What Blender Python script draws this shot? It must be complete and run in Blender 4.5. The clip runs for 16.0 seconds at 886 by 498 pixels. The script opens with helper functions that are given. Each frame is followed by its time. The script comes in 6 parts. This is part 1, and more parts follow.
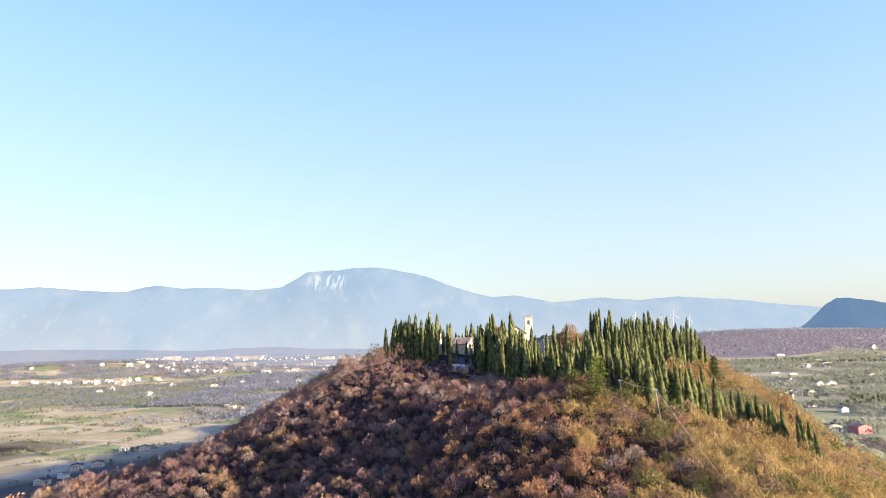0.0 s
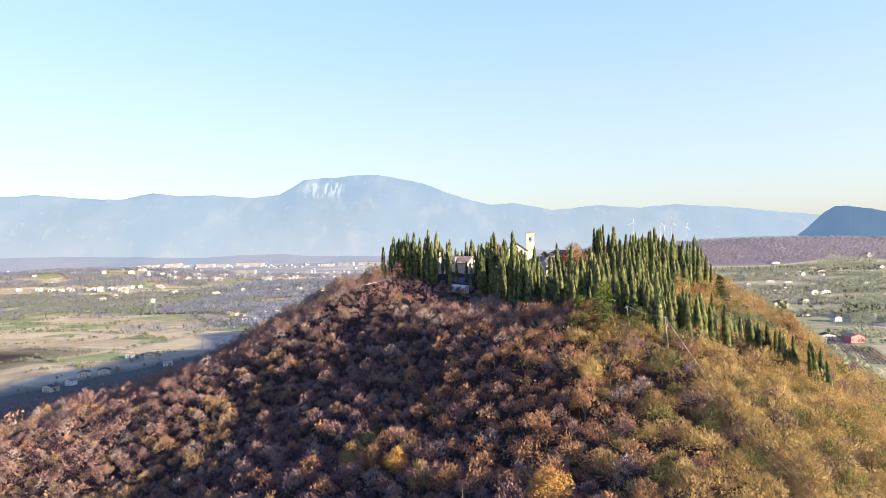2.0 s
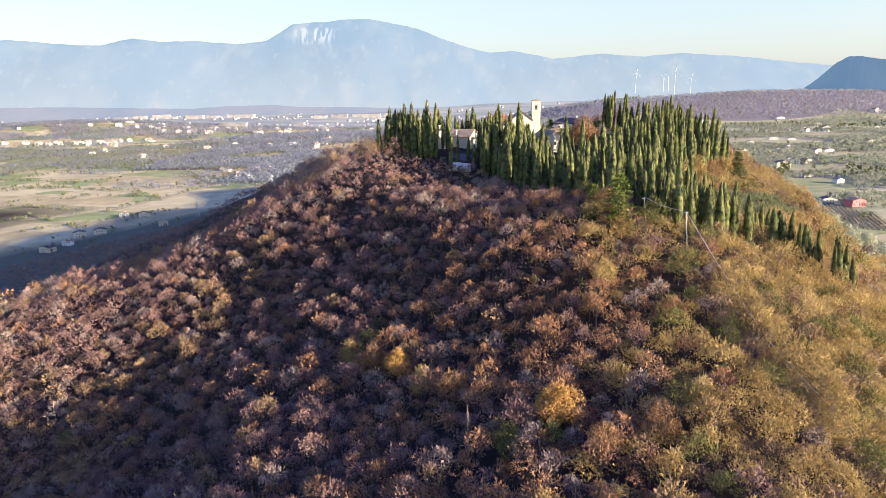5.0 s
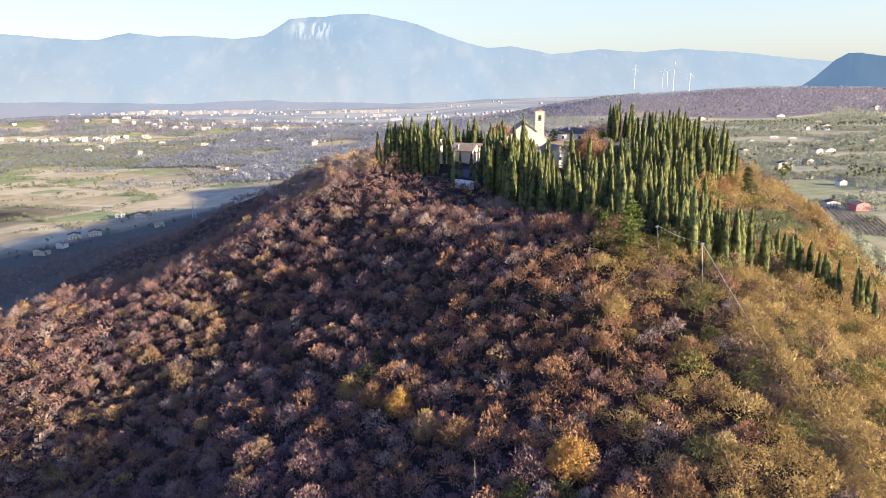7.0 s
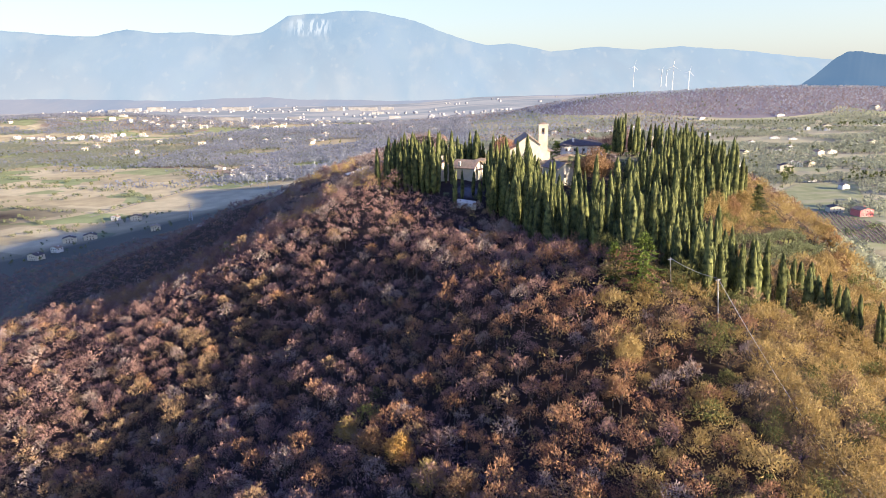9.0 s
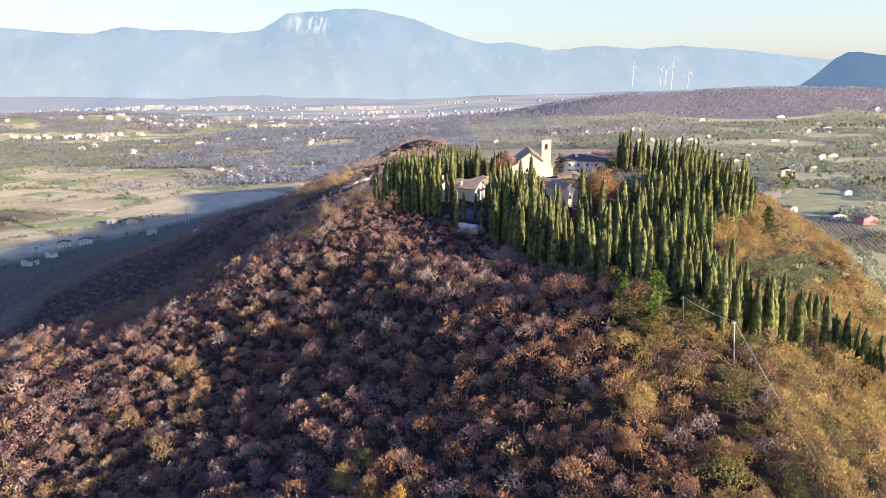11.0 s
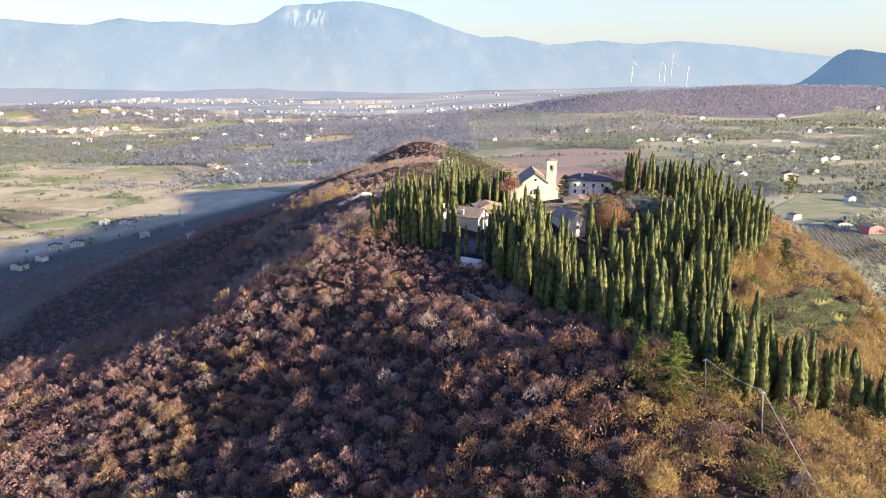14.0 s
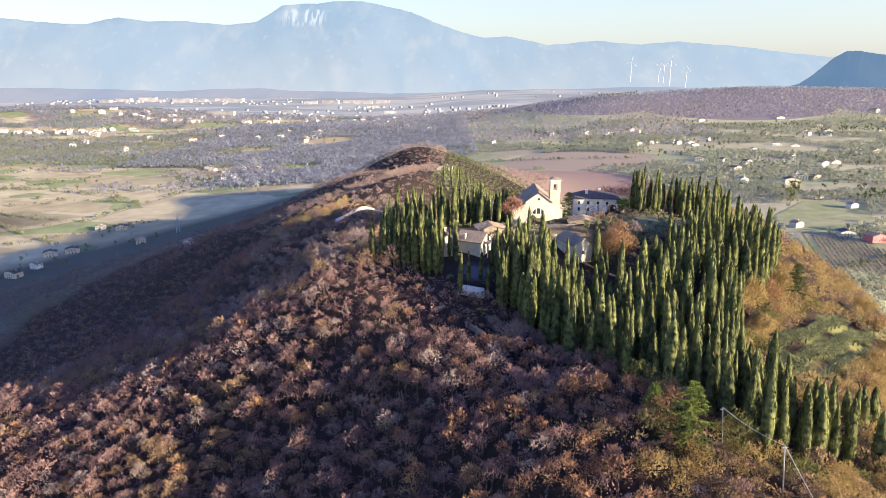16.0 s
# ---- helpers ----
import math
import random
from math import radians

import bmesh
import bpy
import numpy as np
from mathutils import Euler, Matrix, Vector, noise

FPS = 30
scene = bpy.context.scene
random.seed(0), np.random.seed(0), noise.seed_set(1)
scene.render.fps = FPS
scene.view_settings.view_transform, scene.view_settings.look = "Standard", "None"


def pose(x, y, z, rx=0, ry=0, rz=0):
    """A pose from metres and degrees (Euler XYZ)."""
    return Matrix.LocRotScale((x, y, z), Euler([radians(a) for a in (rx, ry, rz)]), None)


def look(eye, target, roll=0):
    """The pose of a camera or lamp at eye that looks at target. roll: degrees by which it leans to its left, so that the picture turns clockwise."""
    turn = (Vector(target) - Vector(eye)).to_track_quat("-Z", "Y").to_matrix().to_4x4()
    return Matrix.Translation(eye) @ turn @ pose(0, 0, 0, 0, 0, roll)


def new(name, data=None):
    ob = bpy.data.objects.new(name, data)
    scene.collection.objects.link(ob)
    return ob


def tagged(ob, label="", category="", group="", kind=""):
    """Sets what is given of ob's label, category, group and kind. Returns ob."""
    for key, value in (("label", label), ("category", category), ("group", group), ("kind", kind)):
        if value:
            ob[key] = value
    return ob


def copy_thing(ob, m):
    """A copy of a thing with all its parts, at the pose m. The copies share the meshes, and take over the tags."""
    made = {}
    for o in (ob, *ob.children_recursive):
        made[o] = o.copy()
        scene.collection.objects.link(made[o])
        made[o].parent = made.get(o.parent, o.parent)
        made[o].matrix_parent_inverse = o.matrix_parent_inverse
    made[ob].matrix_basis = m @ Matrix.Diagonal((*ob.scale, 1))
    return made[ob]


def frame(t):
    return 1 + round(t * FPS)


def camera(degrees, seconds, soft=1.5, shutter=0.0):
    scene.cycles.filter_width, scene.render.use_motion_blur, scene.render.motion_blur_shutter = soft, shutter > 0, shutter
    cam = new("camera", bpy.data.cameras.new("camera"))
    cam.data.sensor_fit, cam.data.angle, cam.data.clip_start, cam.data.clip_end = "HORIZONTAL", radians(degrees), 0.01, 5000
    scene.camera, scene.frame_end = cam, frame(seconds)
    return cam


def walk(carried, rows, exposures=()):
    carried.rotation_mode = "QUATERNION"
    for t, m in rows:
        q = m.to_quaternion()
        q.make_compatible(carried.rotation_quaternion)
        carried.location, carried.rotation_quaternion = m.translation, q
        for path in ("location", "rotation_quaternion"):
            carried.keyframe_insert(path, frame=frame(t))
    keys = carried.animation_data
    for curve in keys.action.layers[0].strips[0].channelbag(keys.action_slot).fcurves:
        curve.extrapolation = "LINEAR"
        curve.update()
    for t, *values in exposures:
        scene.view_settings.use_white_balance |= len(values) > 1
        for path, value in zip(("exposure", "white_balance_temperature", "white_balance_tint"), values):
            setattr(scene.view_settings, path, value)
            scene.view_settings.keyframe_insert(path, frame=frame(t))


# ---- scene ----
cam = camera(70.2, 16.0, soft=0.7)
PATH = [
    (0, (6.255, -11.357, 4.996), (6.216, -9.377, 5.272), -1.1),
    (0.5, (5.865, -9.338, 5.965), (5.829, -7.353, 6.21), -1.0),
    (1, (5.886, -7.349, 6.901), (5.848, -5.358, 7.088), -1.0),
    (1.5, (5.788, -5.178, 8.035), (5.751, -3.181, 8.134), -1.1),
    (2, (5.84, -2.558, 8.986), (5.8, -0.559, 8.969), -1.1),
    (2.5, (5.681, -0.019, 10.076), (5.641, 1.975, 9.92), -1.1),
    (3, (5.437, 2.291, 10.9), (5.397, 4.272, 10.627), -1.1),
    (3.5, (5.139, 4.32, 11.799), (5.1, 6.286, 11.435), -1.1),
    (6, (3.915, 12.793, 18.275), (3.885, 14.732, 17.786), -0.8),
    (6.5, (3.634, 14.662, 19.58), (3.605, 16.6, 19.088), -0.8),
    (7, (3.35, 16.761, 20.753), (3.323, 18.699, 20.258), -0.8),
    (7.5, (3.016, 18.47, 22.014), (2.991, 20.408, 21.518), -0.8),
    (8, (2.816, 20.271, 23.27), (2.793, 22.208, 22.772), -0.7),
    (8.5, (2.705, 21.975, 24.607), (2.682, 23.911, 24.105), -0.7),
    (9, (2.549, 23.798, 25.899), (2.527, 25.733, 25.394), -0.7),
    (11.5, (1.774, 32.836, 32.504), (1.759, 34.769, 31.99), -0.4),
    (12, (1.608, 34.84, 33.744), (1.594, 36.772, 33.228), -0.3),
    (12.5, (1.446, 36.671, 34.962), (1.433, 38.603, 34.446), -0.3),
    (13, (1.237, 38.607, 36.179), (1.228, 40.535, 35.648), -0.2),
    (13.5, (1.146, 40.506, 37.457), (1.137, 42.434, 36.925), -0.1),
    (14, (0.998, 42.144, 38.778), (0.99, 44.072, 38.246), -0.1),
    (14.5, (0.812, 43.746, 40.077), (0.806, 45.674, 39.545), -0.0),
    (15, (0.672, 45.443, 41.373), (0.667, 47.371, 40.841), -0.0),
    (15.5, (0.448, 47.293, 42.507), (0.444, 49.221, 41.975), -0.1),
    (16, (0.212, 48.95, 43.781), (0.209, 50.878, 43.247), -0.0),
]
walk(cam, [(t, look(eye, target, roll)) for t, eye, target, roll in PATH],
     exposures=[(0, 1.7, 6500, 14), (16, 1.7, 6500, 14)])
W = bpy.data.worlds.new("sky")
scene.world = W
W.use_nodes = True
SUN_EL, SUN_AZ = radians(13.6), radians(117)
SUN_DIR = Vector((math.sin(SUN_AZ) * math.cos(SUN_EL), math.cos(SUN_AZ) * math.cos(SUN_EL), math.sin(SUN_EL)))
sky = W.node_tree.nodes.new("ShaderNodeTexSky")
sky.sky_type, sky.sun_disc = "NISHITA", False
sky.sun_elevation, sky.sun_rotation = SUN_EL, SUN_AZ
sky.air_density, sky.dust_density, sky.ozone_density = 1.0, 1.6, 1.5
back = W.node_tree.nodes["Background"]
back.inputs["Strength"].default_value = 0.036
# winter haze: creamy white along the horizon, deepening to blue overhead
where = W.node_tree.nodes.new("ShaderNodeTexCoord")
parts = W.node_tree.nodes.new("ShaderNodeSeparateXYZ")
W.node_tree.links.new(where.outputs["Generated"], parts.inputs[0])
tint = W.node_tree.nodes.new("ShaderNodeValToRGB")
tint.color_ramp.interpolation = "B_SPLINE"
for k, (at, c) in enumerate(((0.0, (0.505, 0.53, 0.52)), (0.10, (0.50, 0.575, 0.615)), (0.30, (0.36, 0.55, 0.65)), (0.52, (0.22, 0.48, 0.68)), (0.72, (0.0, 0.07, 1.45)), (1.0, (0.0, 0.03, 1.5)))):
    e = tint.color_ramp.elements[k] if k < 2 else tint.color_ramp.elements.new(at)
    e.position, e.color = at, (*c, 1)
W.node_tree.links.new(parts.outputs[2], tint.inputs[0])
lift = W.node_tree.nodes.new("ShaderNodeVectorMath")
lift.operation = "SCALE"
lift.inputs["Scale"].default_value = 8.7
W.node_tree.links.new(tint.outputs[0], lift.inputs[0])
veil = W.node_tree.nodes.new("ShaderNodeMixRGB")
veil.blend_type, veil.inputs[0].default_value = "ADD", 1.0
W.node_tree.links.new(sky.outputs[0], veil.inputs[1])
W.node_tree.links.new(lift.outputs[0], veil.inputs[2])
W.node_tree.links.new(veil.outputs[0], back.inputs["Color"])
sun = new("sun", bpy.data.lights.new("sun", "SUN"))
sun.data.energy, sun.data.angle, sun.data.color = 5.1, radians(0.6), (1.0, 0.85, 0.64)
sun.matrix_world = look(SUN_DIR * 500, (0, 0, 0))


# ---- materials ----
def material(name, a, b, scale=1.0, rough=0.9, bump=0.3, island=0.0, metal=0.0, third=None, third_at=0.62, wide=0.0, detail=6.0, through_light=0.0):
    """Two base colours mixed by noise at a real-world scale, a coarse stain colour, per-piece variation and fine relief."""
    m = bpy.data.materials.new(name)
    m.use_nodes = True
    n, l = m.node_tree.nodes, m.node_tree.links
    p = n["Principled BSDF"]
    p.inputs["Roughness"].default_value, p.inputs["Metallic"].default_value = rough, metal
    p.inputs["Specular IOR Level"].default_value = 0.25
    geo = n.new("ShaderNodeNewGeometry")
    tex = n.new("ShaderNodeTexNoise")
    tex.inputs["Scale"].default_value, tex.inputs["Detail"].default_value = scale, detail
    l.new(geo.outputs["Position"], tex.inputs["Vector"])
    ramp = n.new("ShaderNodeValToRGB")
    ramp.color_ramp.elements[0].position, ramp.color_ramp.elements[1].position = 0.32, 0.68
    ramp.color_ramp.elements[0].color, ramp.color_ramp.elements[1].color = (*a, 1), (*b, 1)
    l.new(tex.outputs["Fac"], ramp.inputs["Fac"])
    out = ramp.outputs["Color"]
    if third:
        wide_tex = n.new("ShaderNodeTexNoise")
        wide_tex.inputs["Scale"].default_value, wide_tex.inputs["Detail"].default_value = wide or scale * 0.17, 3.0
        l.new(geo.outputs["Position"], wide_tex.inputs["Vector"])
        step = n.new("ShaderNodeMapRange")
        step.inputs["From Min"].default_value, step.inputs["From Max"].default_value = third_at - 0.08, third_at + 0.08
        l.new(wide_tex.outputs["Fac"], step.inputs["Value"])
        mix = n.new("ShaderNodeMix")
        mix.data_type = "RGBA"
        l.new(step.outputs["Result"], mix.inputs[0])
        l.new(out, mix.inputs[6])
        mix.inputs[7].default_value = (*third, 1)
        out = mix.outputs[2]
    if island:
        info = n.new("ShaderNodeObjectInfo")
        add = n.new("ShaderNodeMath")
        l.new(geo.outputs["Random Per Island"], add.inputs[0])
        l.new(info.outputs["Random"], add.inputs[1])
        wrap = n.new("ShaderNodeMath")
        wrap.operation = "FRACT"
        l.new(add.outputs[0], wrap.inputs[0])
        span = n.new("ShaderNodeMapRange")
        span.inputs["To Min"].default_value, span.inputs["To Max"].default_value = 1 - island, 1 + island
        l.new(wrap.outputs[0], span.inputs["Value"])
        hsv = n.new("ShaderNodeHueSaturation")
        l.new(span.outputs["Result"], hsv.inputs["Value"])
        l.new(out, hsv.inputs["Color"])
        out = hsv.outputs["Color"]
    l.new(out, p.inputs["Base Color"])
    if bump:
        relief = n.new("ShaderNodeBump")
        relief.inputs["Strength"].default_value, relief.inputs["Distance"].default_value = bump, 0.3 / max(scale, 0.2)
        l.new(tex.outputs["Fac"], relief.inputs["Height"])
        l.new(relief.outputs["Normal"], p.inputs["Normal"])
    if through_light:
        # thin leaves and twigs let light pass
        thin = n.new("ShaderNodeBsdfTranslucent")
        l.new(out, thin.inputs["Color"])
        blend = n.new("ShaderNodeMixShader")
        blend.inputs[0].default_value = through_light
        l.new(p.outputs[0], blend.inputs[1])
        l.new(thin.outputs[0], blend.inputs[2])
        l.new(blend.outputs[0], n["Material Output"].inputs["Surface"])
    return m


TWIG = material("russet_twigs", (0.108, 0.064, 0.060), (0.32, 0.195, 0.158), 0.25, island=0.22, bump=0)
ASH = material("grey_twigs", (0.17, 0.124, 0.108), (0.35, 0.268, 0.222), 0.3, island=0.22, bump=0)
# far bare woods: grey-mauve lifted and blued to carry the valley haze
MAUVE = material("hazed_far_twigs", (0.262, 0.272, 0.300), (0.372, 0.376, 0.394), 0.02, through_light=0.7, island=0.10, bump=0)
BRONZE = material("bronze_leaves", (0.150, 0.078, 0.046), (0.39, 0.215, 0.115), 0.25, island=0.22, bump=0)
GOLD = material("golden_leaves", (0.25, 0.172, 0.062), (0.46, 0.335, 0.135), 0.18, through_light=0.3, island=0.14, bump=0)
AMBER = material("amber_leaves", (0.20, 0.115, 0.055), (0.36, 0.215, 0.105), 0.3, through_light=0.3, island=0.25, bump=0)
MOSS = material("green_leaves", (0.095, 0.098, 0.026), (0.20, 0.195, 0.066), 0.3, through_light=0.2, island=0.3, bump=0)
OCHRE = material("ochre_twigs", (0.155, 0.098, 0.054), (0.34, 0.225, 0.125), 0.3, island=0.2, bump=0)
ORANGE = material("orange_oak_leaves", (0.30, 0.165, 0.045), (0.52, 0.315, 0.095), 0.5, through_light=0.3, island=0.2, bump=0)
BARK = material("bark", (0.05, 0.04, 0.035), (0.11, 0.09, 0.08), 2.0)
CYPRESS = material("cypress_green", (0.024, 0.038, 0.017), (0.205, 0.212, 0.072), 0.9, through_light=0.12, island=0.24, bump=0)
CONIFER = material("conifer_green", (0.075, 0.11, 0.018), (0.20, 0.24, 0.045), 0.6, island=0.4, bump=0)
# valley olives: grey-green paled in its base colour for distance haze
GROVE_OLIVE = material("hazed_olive_leaves", (0.215, 0.228, 0.165), (0.34, 0.352, 0.255), 0.06, through_light=0.65, island=0.15, bump=0)
OLIVE = material("olive_leaves", (0.095, 0.110, 0.052), (0.20, 0.215, 0.108), 0.4, through_light=0.25, island=0.3, bump=0)


# ---- the lie of the land ----
BROAD = [(10, 210, 27.2), (60, 245, 35.2), (105, 290, 23.2), (105, 225, 12.3), (-30, 300, 74.9), (-60, 175, 29.1), (-110, 180, 15.4), (-165, 190, 13.2), (110, 160, 9.6), (60, 40, 17.3), (0, 50, 27.4), (-60, 100, 5.4), (60, 330, 23.7), (140, 330, 15.5), (-60, 240, -7.5), (170, 220, 3.9)]
SMALL = [(10, 150, 14.0), (50, 135, 15.2), (35, 90, 11.5), (-30, 140, 7.1), (85, 170, 13.4), (-10, 195, 16.7), (45, 195, 7.3), (-5, 100, 2.2), (-85, 165, -0.2), (75, 110, 13.2)]
FOLDS = [(10, 145, 5.7), (-12, 140, -2.4), (-12, 165, 3.6), (-35, 160, -7.9), (-30, 185, 3.8), (20, 115, 0.9), (0, 120, -2.0), (-20, 118, 0.2), (40, 112, -3.9), (25, 160, -4.9), (58, 120, 2.0), (-50, 178, -2.7), (-60, 150, -2.0), (-80, 180, 1.1), (10, 178, -2.8), (32, 135, 7.7), (-14, 152, -3.5), (-3, 168, 0.0), (3, 132, -0.8), (9, 121, -3.4), (-42, 120, -3.2), (-56, 137, 2.0), (-30, 106, 3.2), (-62, 110, -3.2), (-78, 126, -0.7), (-48, 98, 2.4), (22, 136, 0.1), (25, 117, 1.7), (-8, 112, 2.1), (2, 107, -0.9), (-22, 122, -0.5), (-13, 179, -6.0), (-38, 400, -4.3), (-37, 430, -4.9), (-36, 460, -5.5), (-36, 490, -6.0), (-36, 520, -6.3), (-36, 550, -6.1), (-36, 580, -5.0), (-36, 610, -5.0), (-36, 640, -4.8)]
CREST = [(-34, 340, -15.2), (-24, 400, 38.3), (-16, 460, 11.8), (-14, 520, 13.9), (-14, 580, 18.7), (-14, 640, 16.5), (-14, 700, 10.5), (20, 300, -31.2), (35, 370, -25.5), (40, 440, -12.1), (45, 540, -5.7)]
LONG = [(-8, 480, 29.3), (-8, 620, 22.7), (-10, 740, 35.9), (-110, 300, 16.8), (-110, 450, 24.3), (-120, 600, 7.2), (80, 430, 17.7), (80, 600, -21.2), (0, -60, -4.4), (-120, 40, 8.1), (150, 90, 8.9)]
SPURS = [(-62, 345, 1.6), (-90, 372, 6.2), (-120, 400, 10.3), (-150, 430, 9.0), (-50, 420, -5.7), (-75, 445, -7.7), (-105, 475, -6.7), (-130, 500, 1.0), (-50, 505, 4.2), (-75, 540, 8.9), (-103, 580, 12.0), (-130, 615, 8.3), (-40, 570, -7.2), (-62, 605, -7.9), (-92, 645, -7.0), (-40, 670, 6.9), (-70, 715, 8.5), (-100, 755, 7.8)]
# the near shoulder of the hill: knolls on an even net of 32 m
SHOULDER = [-0.2, -0.7, -0.6, 0.6, -0.7, -0.0, -0.3, -0.5, -0.2, -2.0, -3.9, -2.7, -1.0, 1.1, -0.2, 0.5, 2.0, 0.1, -0.2, -4.5, -0.5, 0.0, 2.0, 0.8, -0.6, 0.9, 3.0, 7.5, 0.2, 1.0, 3.9, -2.4, 0.5, -0.9, -3.4, 2.9, 1.6, 2.6, -0.5, 1.5, -0.4, -0.9, 1.2, 0.7, 2.3, -0.4, 2.5, 0.2, -1.2, 0.4, -0.3, 0.0, -0.4, -0.5, -0.0, 0.8, -1.3, -1.2, 0.8, -0.4, 0.2, -0.1, -0.9]
NET = [(-134 + 32 * (k % 9), 96 + 32 * (k // 9), kh) for k, kh in enumerate(SHOULDER)]
FAR_HILLS = [(720, 1850, 300, 150, 45), (1300, 1900, 400, 200, 54), (380, 1760, 150, 130, 24), (-1150, 2000, 420, 180, 46), (-250, 1650, 260, 120, 14)]


def height(x, y):
    """Ground height at x, y (numbers or arrays)."""
    x, y = np.asarray(x, float), np.asarray(y, float)
    z = -110 + 38 / (1 + np.exp(-np.clip(x / 120, -40, 40)))
    z = z + 0.006 * np.maximum(0, np.hypot(x, y) - 700)
    for radius, knolls in ((52, BROAD), (30, SMALL), (18, FOLDS), (40, CREST), (85, LONG), (22, SPURS), (26, NET)):
        for kx, ky, kh in knolls:
            z = z + kh * np.exp(-((x - kx) ** 2 + (y - ky) ** 2) / (2 * radius * radius))
    for kx, ky, rx, ry, kh in FAR_HILLS:
        z = z + kh * np.exp(-((x - kx) / rx) ** 2 / 2 - ((y - ky) / ry) ** 2 / 2)
    hilly = np.exp(-np.minimum(((x + 40) ** 2 + (y - 230) ** 2) / 300 ** 2, 6) ** 2)
    z = z + hilly * (0.7 * np.sin(x * 0.09 + 1.3) * np.sin(y * 0.075) + 0.5 * np.sin(x * 0.21 + y * 0.13))
    return z


# ---- land end ----
# ---- building helpers ----
rng = np.random.default_rng(7)


def flat_mesh(name, verts, tris, mats, slots=None, smooth=False):
    """A mesh of triangles from arrays."""
    me = bpy.data.meshes.new(name)
    verts, tris = np.asarray(verts, np.float32), np.asarray(tris, np.int32)
    if len(np.unique(tris)) < len(verts):
        used_verts, flat = np.unique(tris, return_inverse=True)
        verts, tris = verts[used_verts], flat.reshape(-1, 3).astype(np.int32)
    me.vertices.add(len(verts))
    me.vertices.foreach_set("co", verts.ravel())
    me.loops.add(tris.size)
    me.loops.foreach_set("vertex_index", tris.ravel())
    me.polygons.add(len(tris))
    me.polygons.foreach_set("loop_start", np.arange(0, tris.size, 3, dtype=np.int32))
    if slots is not None:
        me.polygons.foreach_set("material_index", np.asarray(slots, np.int32))
    if smooth:
        me.polygons.foreach_set("use_smooth", np.ones(len(tris), dtype=bool))
    for m in mats:
        me.materials.append(m)
    me.update(calc_edges=True)
    return me


def part(name, bm, mat, parent, label=""):
    """Links a bmesh as one mesh object under a thing or a part."""
    me = bpy.data.meshes.new(name)
    bm.normal_update()
    bm.to_mesh(me)
    bm.free()
    me.materials.append(mat)
    ob = new(name, me)
    ob.parent = parent
    if label:
        tagged(ob, label)
    return ob


def box(bm, x0, x1, y0, y1, z0, z1):
    v = [bm.verts.new((x, y, z)) for z in (z0, z1) for y in (y0, y1) for x in (x0, x1)]
    for f in ((0, 2, 3, 1), (4, 5, 7, 6), (0, 1, 5, 4), (2, 6, 7, 3), (0, 4, 6, 2), (1, 3, 7, 5)):
        bm.faces.new([v[i] for i in f])
    return bm


def prism(bm, outline, y0, y1):
    """An x-z outline pushed from y0 to y1."""
    a = [bm.verts.new((x, y0, z)) for x, z in outline]
    b = [bm.verts.new((x, y1, z)) for x, z in outline]
    bm.faces.new(a)
    bm.faces.new(b[::-1])
    for i in range(len(a)):
        j = (i + 1) % len(a)
        bm.faces.new((a[j], a[i], b[i], b[j]))
    return bm


def tube(points, radii, sides=5):
    """A tapered tube along points, as arrays."""
    pts = [Vector(p) for p in points]
    verts, tris = [], []
    for i, p in enumerate(pts):
        along = (pts[min(i + 1, len(pts) - 1)] - pts[max(i - 1, 0)]).normalized()
        side = along.orthogonal().normalized()
        other = along.cross(side)
        for k in range(sides):
            a = 2 * math.pi * k / sides
            verts.append(p + radii[i] * (math.cos(a) * side + math.sin(a) * other))
    for i in range(len(pts) - 1):
        for k in range(sides):
            a, b = i * sides + k, i * sides + (k + 1) % sides
            tris += [(a, b, a + sides), (b, b + sides, a + sides)]
    return np.array([tuple(v) for v in verts]), np.array(tris)


def joined(pieces):
    """Joins (verts, tris) pairs."""
    vs, ts, n = [], [], 0
    for v, t in pieces:
        vs.append(v)
        ts.append(np.asarray(t) + n)
        n += len(v)
    return np.concatenate(vs), np.concatenate(ts)


def unit(v):
    return v / np.maximum(np.linalg.norm(v, axis=1, keepdims=True), 1e-6)


def blades(r, base, way, length, width):
    """Slender triangles from base points along ways."""
    n = len(base)
    side = unit(np.cross(way, r.normal(size=(n, 3))))
    length, width = np.broadcast_to(length, n)[:, None], np.broadcast_to(width, n)[:, None]
    v = np.stack([base - side * width, base + side * width, base + way * length], 1).reshape(-1, 3)
    return v, np.arange(3 * n).reshape(-1, 3)


def leaves(r, centre, size, lift=0.0):
    """Small tilted quads round centres."""
    n = len(centre)
    a = unit(r.normal(size=(n, 3)))
    b = unit(np.cross(a, r.normal(size=(n, 3)) + (0, 0, lift)))
    s = np.broadcast_to(size, n)[:, None]
    v = np.stack([centre - a * s, centre + b * s * 0.7, centre + a * s, centre - b * s * 0.7], 1).reshape(-1, 3)
    q = np.arange(4 * n).reshape(-1, 4)
    return v, np.concatenate([q[:, (0, 1, 2)], q[:, (0, 2, 3)]])


